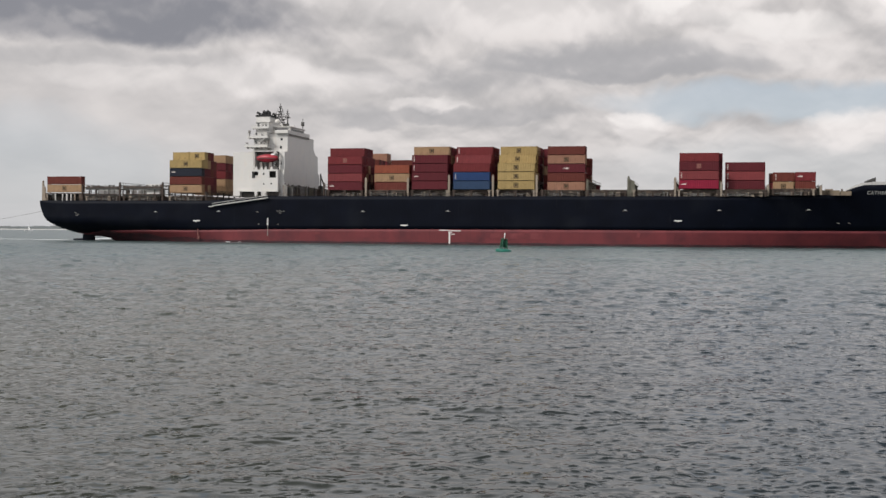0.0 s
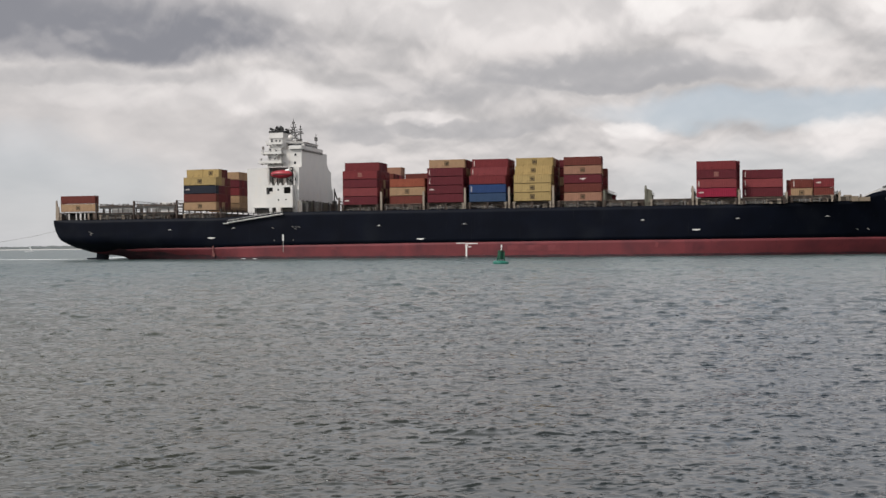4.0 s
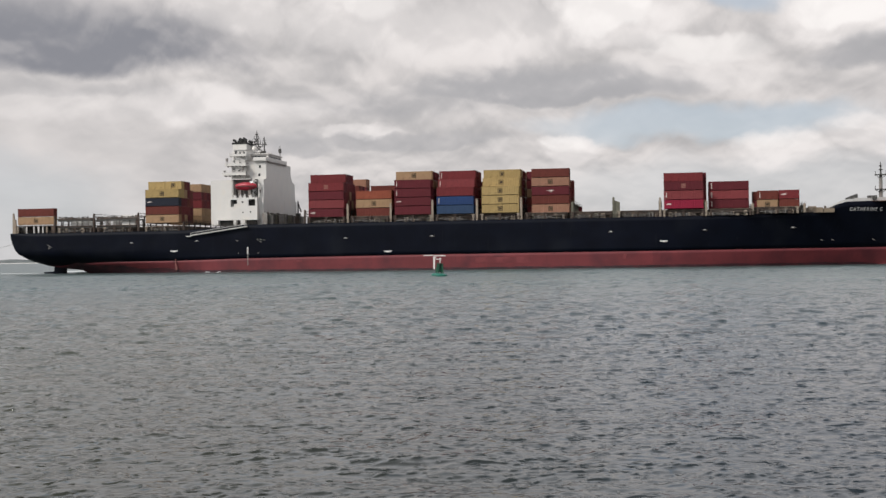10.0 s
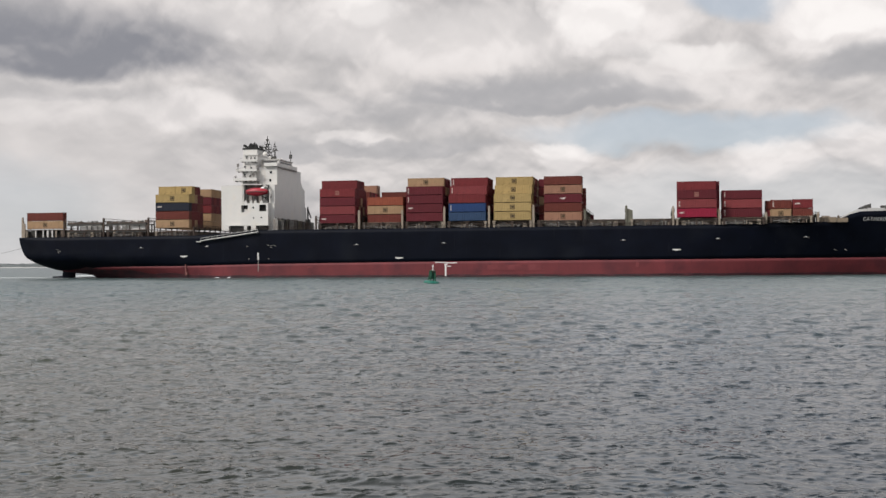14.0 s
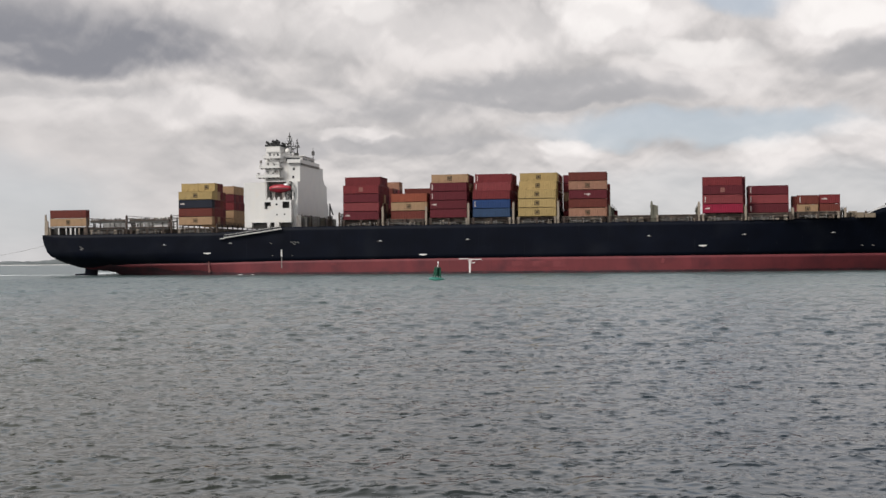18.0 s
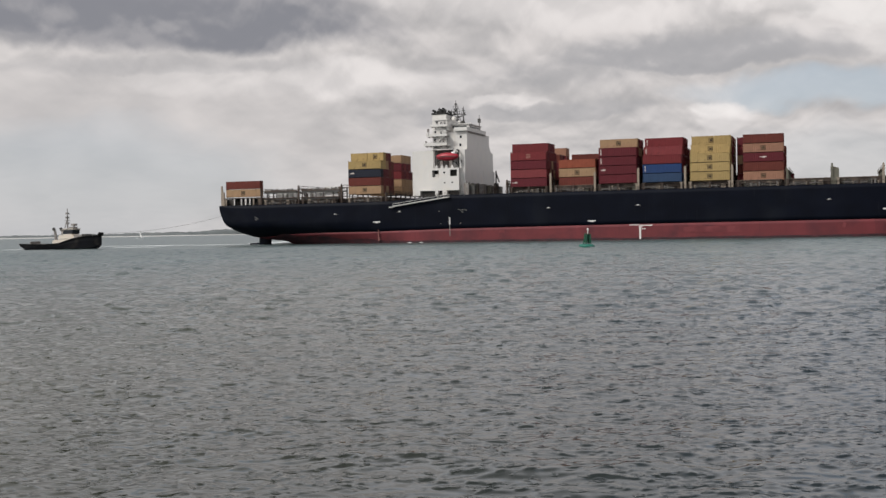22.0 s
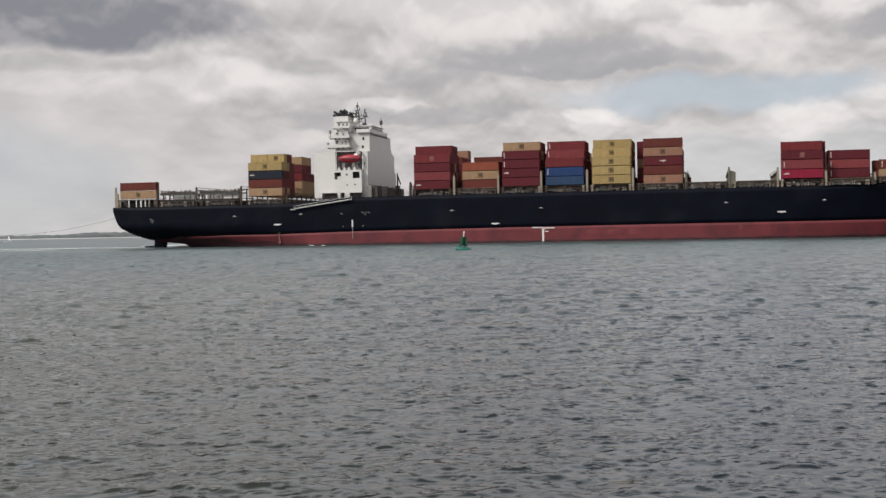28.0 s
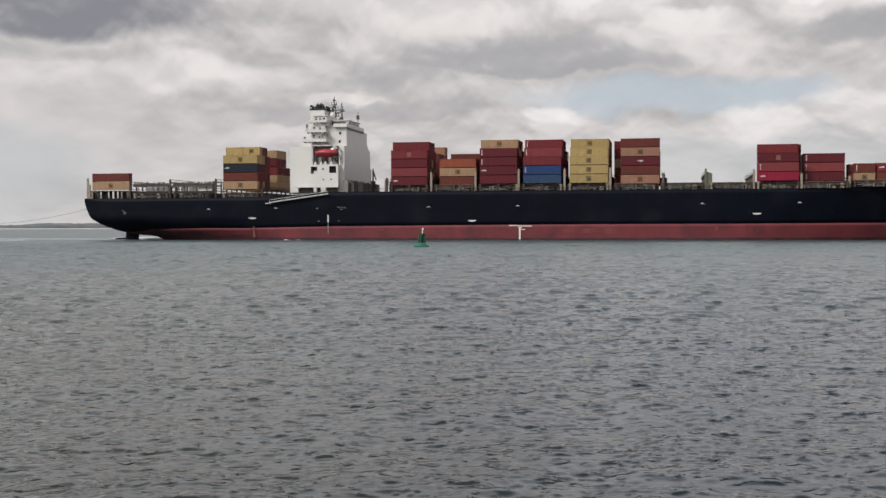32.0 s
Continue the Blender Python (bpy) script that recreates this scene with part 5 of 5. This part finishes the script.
def make_cargo():
    rng = random.Random(12)
    reds = ["red", "maroon", "rose", "brown", "red", "maroon", "tan"]

    def fill(s, rows, z, n, length=12.19):
        for r in rows:
            stack(s, r, z, " ".join(rng.choice(reds) for _ in range(n)), length)
    # stern, extra-long boxes
    stack(-150.0, 0, 17.3, "tan:box brown", 13.72)
    # aft bay
    A, ZA = -101.8, 17.1
    stack(A, 0, ZA, "tan:box brown navy:stripe yellow:box")
    stack(A, 1, ZA, "brown red maroon yellow")
    container(A, 1, ZA + 4 * TIER, "yellow", 6.06)
    container(A + 6.13, 1, ZA + 4 * TIER, "yellow", 6.06, "box")
    stack(A, 2, ZA, "tan red maroon tan brown")
    stack(A, 3, ZA, "maroon red brown maroon maroon")
    stack(A, 4, ZA, "brown maroon red brown")
    for r in (8, 9, 10, 11):
        stack(A, r, ZA, "tan tan maroon red tan" if r % 2 else "tan tan:box red maroon tan")
    for r in (12, 13):
        stack(A, r, ZA, "tan:box tan:box maroon")
    # forward of the bridge
    Z1 = 17.95
    stack(-43.2, 0, Z1, "maroon:stripe rose maroon red:panel")
    stack(-43.2, 1, Z1, "maroon red red maroon red")
    stack(-43.2, 2, Z1, "red tan brown red maroon")
    stack(-43.2, 3, Z1, "brown maroon tan red maroon")
    stack(-43.2, 4, Z1, "brown tan maroon red red")
    fill(-43.2, (5, 8, 9, 10), Z1, 4)
    stack(-43.2, 12, Z1, "red maroon brown red salmon")
    stack(-43.2, 13, Z1, "red maroon brown orange salmon")
    stack(-27.4, 1, Z1, "brown tan:box orange")
    fill(-27.4, (2, 3, 4, 5), Z1, 3)
    stack(-27.4, 9, Z1, "red brown maroon brown")
    Z2 = 18.2
    stack(-13.6, 0, Z2, "maroon maroon:stripe maroon:bar maroon:bar")
    stack(-13.6, 1, Z2, "maroon red maroon red tan:box")
    fill(-13.6, (2, 3, 4, 5), Z2, 5)
    fill(-13.6, (7, 9), Z2, 4)
    stack(0.6, 0, Z2, "slate blue:bar red")
    stack(0.6, 1, Z2, "blue red maroon rose:bar")
    stack(0.6, 2, Z2, "blue red maroon rose red:bar")
    fill(0.6, (3, 4, 5, 6), Z2, 5)
    fill(0.6, (8, 10), Z2, 4)
    stack(15.5, 0, Z2, "yellow:box yellow:box yellow:box")
    stack(15.5, 1, Z2, "yellow tan yellow yellow:box")
    stack(15.5, 2, Z2, "tan yellow yellow yellow yellow:box")
    stack(15.5, 3, Z2, "brown tan red brown tan")
    fill(15.5, (4, 5, 6, 7, 8, 9), Z2, 5)
    stack(31.6, 1, Z1, "salmon:box brown maroon:swoosh salmon:box brown", 12.19)
    stack(31.6, 2, Z1, "salmon red brown tan maroon")
    for r in (4, 5, 6, 7):
        stack(29.2, r, Z1 - 0.3, "tan red brown tan brown" if r % 2 else "red brown tan red maroon")
    fill(31.6, (8, 9), Z1, 4)
    stack(33.8, 11, Z1, "maroon")
    # fore bays
    stack(73.8, 0, 18.35, "crimson:stripe rose:bar maroon:panel")
    stack(73.8, 1, 18.35, "red maroon maroon red")
    fill(74.9, (2, 3, 4), 18.35, 4)
    stack(88.0, 2, 18.35, "maroon:bar rose:bar maroon:bar")
    fill(88.0, (3, 4, 5), 18.35, 3)
    stack(102.6, 1, 17.85, "tan:box brown:bar", 6.06)
    stack(109.2, 1, 17.95, "brown red:stripe", 6.06)
    fill(101.6, (3, 4), 17.85, 2, 6.06)
    fill(108.4, (3, 4), 17.95, 2, 6.06)


make_cargo()


# ---- buoy ----
def make_buoy():
    b = new("channel_buoy")
    tagged(b, "green lateral channel buoy with a lattice tower, leaning slightly", "buoy")
    bm = bmesh.new()
    prof = [(0.6, -0.6), (1.45, -0.35), (1.72, 0.05), (1.72, 0.42), (1.5, 0.62), (0.9, 0.72), (0.05, 0.74)]
    rings = [[(r * math.cos(2 * math.pi * k / 24), r * math.sin(2 * math.pi * k / 24), z) for k in range(24)] for r, z in prof]
    loft(bm, rings, closed=True)
    part("float", bm, M_TEAL, b, "teal green round float", smooth=True)
    for k in range(4):
        a = math.pi / 4 + k * math.pi / 2
        bm = bmesh.new()
        tube(bm, (0.85 * math.cos(a), 0.85 * math.sin(a), 0.6), (0.62 * math.cos(a), 0.62 * math.sin(a), 2.95), 0.13, 8)
        part("tower_leg", bm, M_GREEN, b)
    for k in range(4):
        a, c = math.pi / 4 + k * math.pi / 2, math.pi / 4 + (k + 1) * math.pi / 2
        bm = bmesh.new()
        p = [(math.cos(a) * 0.8, math.sin(a) * 0.8, 1.0), (math.cos(c) * 0.8, math.sin(c) * 0.8, 1.0), (math.cos(c) * 0.66, math.sin(c) * 0.66, 2.7), (math.cos(a) * 0.66, math.sin(a) * 0.66, 2.7)]
        q = [Vector(v) * 1.0 for v in p]
        m1, m2, m3, m4 = [q[0].lerp(q[1], 0.12), q[0].lerp(q[1], 0.40), q[3].lerp(q[2], 0.40), q[3].lerp(q[2], 0.12)]
        loft(bm, [[m1, m2], [m4, m3]])
        m1, m2, m3, m4 = [q[0].lerp(q[1], 0.62), q[0].lerp(q[1], 0.90), q[3].lerp(q[2], 0.90), q[3].lerp(q[2], 0.62)]
        loft(bm, [[m1, m2], [m4, m3]])
        bmesh.ops.solidify(bm, geom=bm.faces[:], thickness=0.06)
        part("day_mark_panel", bm, M_GREEN, b)
    bm = bmesh.new()
    tube(bm, (0, 0, 2.85), (0, 0, 2.97), 0.66, 14)
    part("lamp_platform", bm, M_GREEN, b)
    bm = bmesh.new()
    tube(bm, (0, 0, 2.97), (0, 0, 3.8), 0.11, 10)
    tube(bm, (0, 0, 3.8), (0, 0, 4.15), 0.22, 10, 0.12)
    part("lantern", bm, M_MARK, b, "small pale lantern")
    return b


buoy = make_buoy()


# ---- tug ----
def make_tug():
    t = new("tugboat")
    tagged(t, "black-hulled tug with cream wheelhouse holding a tow line", "tugboat")
    L = 36.5
    bm = bmesh.new()
    rings = []
    for k in range(25):
        u = k / 24
        x = L * u
        hb = 5.0 * min(1, (0.72 + 0.28 * min(1, u / 0.2))) * (1 - max(0, (u - 0.62) / 0.38) ** 2.2 * 0.97)
        top = interp(u, ((0, 2.5), (0.35, 2.2), (0.55, 2.6), (0.7, 4.2), (0.86, 5.4), (1, 5.6)))
        keel = interp(u, ((0, 0.9), (0.06, -0.5), (0.9, -0.5), (1, 1.4)))
        ring = [(x, -hb * 0.6, keel), (x - 0.0, -hb * 0.9, keel + 0.8), (x, -hb, top * 0.6), (x, -hb, top), (x, -hb + 0.3, top), (x, -hb + 0.3, top - 0.9),
                (x, hb - 0.3, top - 0.9), (x, hb - 0.3, top), (x, hb, top), (x, hb, top * 0.6), (x, hb * 0.9, keel + 0.8), (x, hb * 0.6, keel)]
        rings.append(ring)
    vs = loft(bm, rings, closed=True)
    bm.faces.new(vs[0][::-1])
    bm.faces.new(vs[-1])
    part("hull", bm, M_TUGHULL, t, "black hull with high bow")
    bm = bmesh.new()
    for k in range(24):
        u, v = k / 24, (k + 1) / 24
        def edge(u):
            hb = 5.0 * min(1, (0.72 + 0.28 * min(1, u / 0.2))) * (1 - max(0, (u - 0.62) / 0.38) ** 2.2 * 0.97)
            return hb, interp(u, ((0, 2.5), (0.35, 2.2), (0.55, 2.6), (0.7, 4.2), (0.86, 5.4), (1, 5.6)))
        for sg in (-1, 1):
            (h0, t0), (h1, t1) = edge(u), edge(v)
            tube(bm, (L * u, sg * (h0 + 0.1), t0 - 0.3), (L * v, sg * (h1 + 0.1), t1 - 0.3), 0.28, 6)
    part("fender", bm, M_RUBBER, t)
    bm = bmesh.new()
    for k in range(9):
        a = -1.2 + 2.4 * k / 8
        bmesh.ops.create_uvsphere(bm, u_segments=8, v_segments=6, radius=0.7, matrix=Matrix.Translation((L - 0.4 + 0.3 * math.cos(a), 0.9 * math.sin(a), 5.9)))
    part("bow_fender", bm, M_RUBBER, t, smooth=True)
    bm = bmesh.new()
    prism(bm, [(15.6, 1.4), (15.8, 3.7), (25.6, 4.5), (26.4, 3.4), (26.0, 2)], -3.4, 3.4)
    part("deckhouse", bm, M_TUGTOP, t, "cream deckhouse")
    bm = bmesh.new()
    prism(bm, [(18.2, 4.1), (18.4, 5.7), (25.4, 5.7), (25.8, 4.6)], -2.9, 2.9)
    part("upper_house", bm, M_TUGTOP, t)
    bm = bmesh.new()
    prism(bm, [(20.2, 5.7), (20.0, 8.0), (24.7, 8.0), (24.2, 5.7)], -2.3, 2.3)
    part("wheelhouse", bm, M_TUGTOP, t)
    bm = bmesh.new()
    prism(bm, [(20.25, 6.1), (20.15, 7.7), (24.72, 7.7), (24.4, 6.1)], -2.34, 2.34)
    part("window_band", bm, M_GLASS, t)
    bm = bmesh.new()
    prism(bm, [(19.6, 8.02), (19.7, 8.3), (25.0, 8.3), (24.9, 8.02)], -2.6, 2.6)
    part("roof", bm, M_TUGTOP, t)
    for y in (-2.3, 2.3):
        bm = bmesh.new()
        prism(bm, [(16.2, 3.6), (16.0, 6.6), (15.5, 8.0), (16.0, 8.2), (16.7, 6.8), (17.1, 3.6)], y - 0.35, y + 0.35)
        part("funnel", bm, M_GREY, t)
        bm = bmesh.new()
        prism(bm, [(15.5, 7.5), (15.1, 8.5), (15.9, 8.8), (16.5, 7.7)], y - 0.39, y + 0.39)
        part("funnel_cap", bm, M_DARKSTEEL, t)
    bm = bmesh.new()
    tube(bm, (20.6, 0, 8.3), (20.6, 0, 16.4), 0.32, 8, 0.14)
    tube(bm, (20.6, -1.3, 13.0), (20.6, 1.3, 13.0), 0.1, 6)
    tube(bm, (19.5, 0, 11.6), (21.8, 0, 11.6), 0.14, 6)
    tube(bm, (19.2, 0, 8.3), (20.5, 0, 12.0), 0.14, 6)
    for z in (10.2, 12.4, 14.0):
        box(bm, 20.0, 21.2, -0.5, 0.5, z, z + 0.5)
    box(bm, 20.1, 21.1, -0.4, 0.4, 14.4, 14.7)
    part("mast", bm, M_GREY, t)
    bm = bmesh.new()
    tube(bm, (23.6, 0, 8.3), (23.6, 0, 10.0), 0.3, 6)
    box(bm, 22.0, 24.4, -1.2, 1.2, 8.32, 8.9)
    box(bm, 22.8, 24.6, -0.9, 0.9, 9.4, 10.2)
    part("radar", bm, M_GREY, t)
    bm = bmesh.new()
    tube(bm, (29.6, -1.6, 5.0), (29.6, 1.6, 5.0), 1.0, 14)
    box(bm, 28.6, 30.6, -2.0, -1.6, 3.6, 6.0)
    box(bm, 28.6, 30.6, 1.6, 2.0, 3.6, 6.0)
    part("winch", bm, M_DARKSTEEL, t)
    bm = bmesh.new()
    tube(bm, (8.0, -1.2, 1.6), (8.0, 1.2, 1.6), 0.8, 12)
    box(bm, 4.6, 5.0, -3.0, 3.0, 1.4, 3.3)
    part("aft_winch", bm, M_GREY, t)
    return t


tug = make_tug()
TUG_SIZE = 0.85
for piece in tug.children:
    piece.data.transform(Matrix.Scale(TUG_SIZE, 4))
TUG_LOCAL = pose(-207.6, -37.7, 0.0, 0, 0, 0)


def make_towline():
    bm = bmesh.new()
    p, q = Vector((-207.6 + 30.6, -37.7, 5.2)), Vector((-152.5, 18, 13.5))
    pts = []
    for k in range(33):
        u = k / 32
        v = p.lerp(q, u)
        v.z -= 2.2 * 4 * u * (1 - u)
        pts.append(v)
    for a, b in zip(pts, pts[1:]):
        tube(bm, a, b, 0.05, 5)
    ob = part("tow_line", bm, M_ROPE, None)
    return tagged(ob, "pale tow rope sagging between tug and ship's stern", "rope")


towline = make_towline()


# ---- foam on the water ----
def make_foam(name, label, spots, rise=0.24):
    """Low ragged lenses of foam, each x0, x1, y at either end, half width."""
    rng = random.Random(3)
    bm = bmesh.new()
    for x0, x1, y0, y1, w in spots:
        n = max(6, int((x1 - x0) / 1.2))
        a = []
        for k in range(n + 1):
            u = k / n
            x = x0 + (x1 - x0) * u
            t = math.sin(math.pi * u) ** 0.5
            ww = w * t * rng.uniform(0.35, 1.2) + 0.02
            h = 0.1 + (rise - 0.1) * t * rng.uniform(0.6, 1.1)
            yy = y0 + (y1 - y0) * u + 0.8 * math.sin(x * 0.11 + y0) + rng.uniform(-0.2, 0.2) * w
            a.append(((x, yy - ww, 0.0), (x, yy - ww * 0.5, h * 0.75), (x, yy, h), (x, yy + ww * 0.5, h * 0.75), (x, yy + ww, 0.0)))
        loft(bm, a)
    ob = part(name, bm, M_FOAM, None)
    return tagged(ob, label, "foam", kind="stuff")


wake = make_foam("wake_foam", "thin pale lines of wash trailing between ship and tug", [
    (-214, -205, -42, -36, 0.4), (-203, -186, -35, -24, 0.5), (-184, -168, -22, -11, 0.35), (-226, -156, 30, 24, 0.2), (-290, -246, -50, -48, 0.35), (-420, -330, 20, 0, 0.5)], 0.15)
wash = make_foam("propeller_wash", "white churned water behind the rudder under the stern", [(-142.5, -126.5, 25, 26, 4.0), (-174.0, -160.0, 62, 62, 13.0), (-182.0, -168.0, 94, 94, 16.0)], 0.3)
splash = make_foam("outlet_splash", "small white splash where water leaves the hull", [(-80.0, -78.2, -0.9, -0.9, 0.3), (-75.4, -73.9, -0.9, -0.9, 0.45)], 0.22)


# ---- sailing boat far off ----
def make_sailboat():
    s = new("sailing_boat")
    tagged(s, "small white sailing boat far off near the shore", "sailing boat")
    bm = bmesh.new()
    rings = []
    for k in range(9):
        u = k / 8
        hb = 1.5 * math.sin(math.pi * min(1, 0.2 + 0.8 * u)) ** 0.7 + 0.03
        rings.append([(-5 + 10 * u, -hb * 0.5, -0.2), (-5 + 10 * u, -hb, 1.1), (-5 + 10 * u, hb, 1.1), (-5 + 10 * u, hb * 0.5, -0.2)])
    vs = loft(bm, rings, closed=True)
    bm.faces.new(vs[0][::-1])
    bm.faces.new(vs[-1])
    part("hull", bm, M_SAIL, s, smooth=False)
    bm = bmesh.new()
    tube(bm, (0.8, 0, 1), (0.8, 0, 9.2), 0.09, 6)
    part("mast", bm, M_GREY, s)
    bm = bmesh.new()
    prism(bm, [(0.7, 1.9), (0.7, 9.0), (0.4, 6.5), (-0.3, 2.1)], -0.04, 0.04)
    part("mainsail", bm, M_SAIL, s)
    bm = bmesh.new()
    prism(bm, [(0.95, 8.0), (2.0, 1.4), (1.1, 1.7)], -0.04, 0.04)
    part("jib", bm, M_SAIL, s)
    return s


sailboat = make_sailboat()


# ---- what moves ----
def motions():
    rows = [(t, ship_pose(t)) for t in TIMES]
    walk(ship, rows)
    for root, local in CARGO:
        walk(root, [(t, m @ local) for t, m in rows])
    walk(tug, [(t, m @ TUG_LOCAL) for t, m in rows])
    walk(towline, rows)
    walk(wake, rows)
    walk(splash, rows)
    walk(wash, rows)
    # the buoy nods in the stream
    walk(buoy, [(t, pose(11.4, 251.0, 0.04 * math.sin(t * 1.7), 3 + 1.5 * math.sin(t * 1.1), 2 + 2.5 * math.sin(t * 1.4 + 1), 20 + 3 * math.sin(t * 0.4))) for t in np.arange(0, 32.1, 1.0).tolist()])
    # the sailing boat creeps along the shore
    walk(sailboat, [(0, pose(-512, 1395, 0, 0, 0, 0)), (16, pose(-492, 1395, 0, 0, 0, 0)), (32, pose(-478, 1395, 0, 0, 0, 0))])
    # the wave field runs slowly with the wind
    walk(water, [(0, pose(1.0, 5.6, 0)), (16, pose(0, 0, 0)), (32, pose(-1.0, -5.6, 0))])


motions()
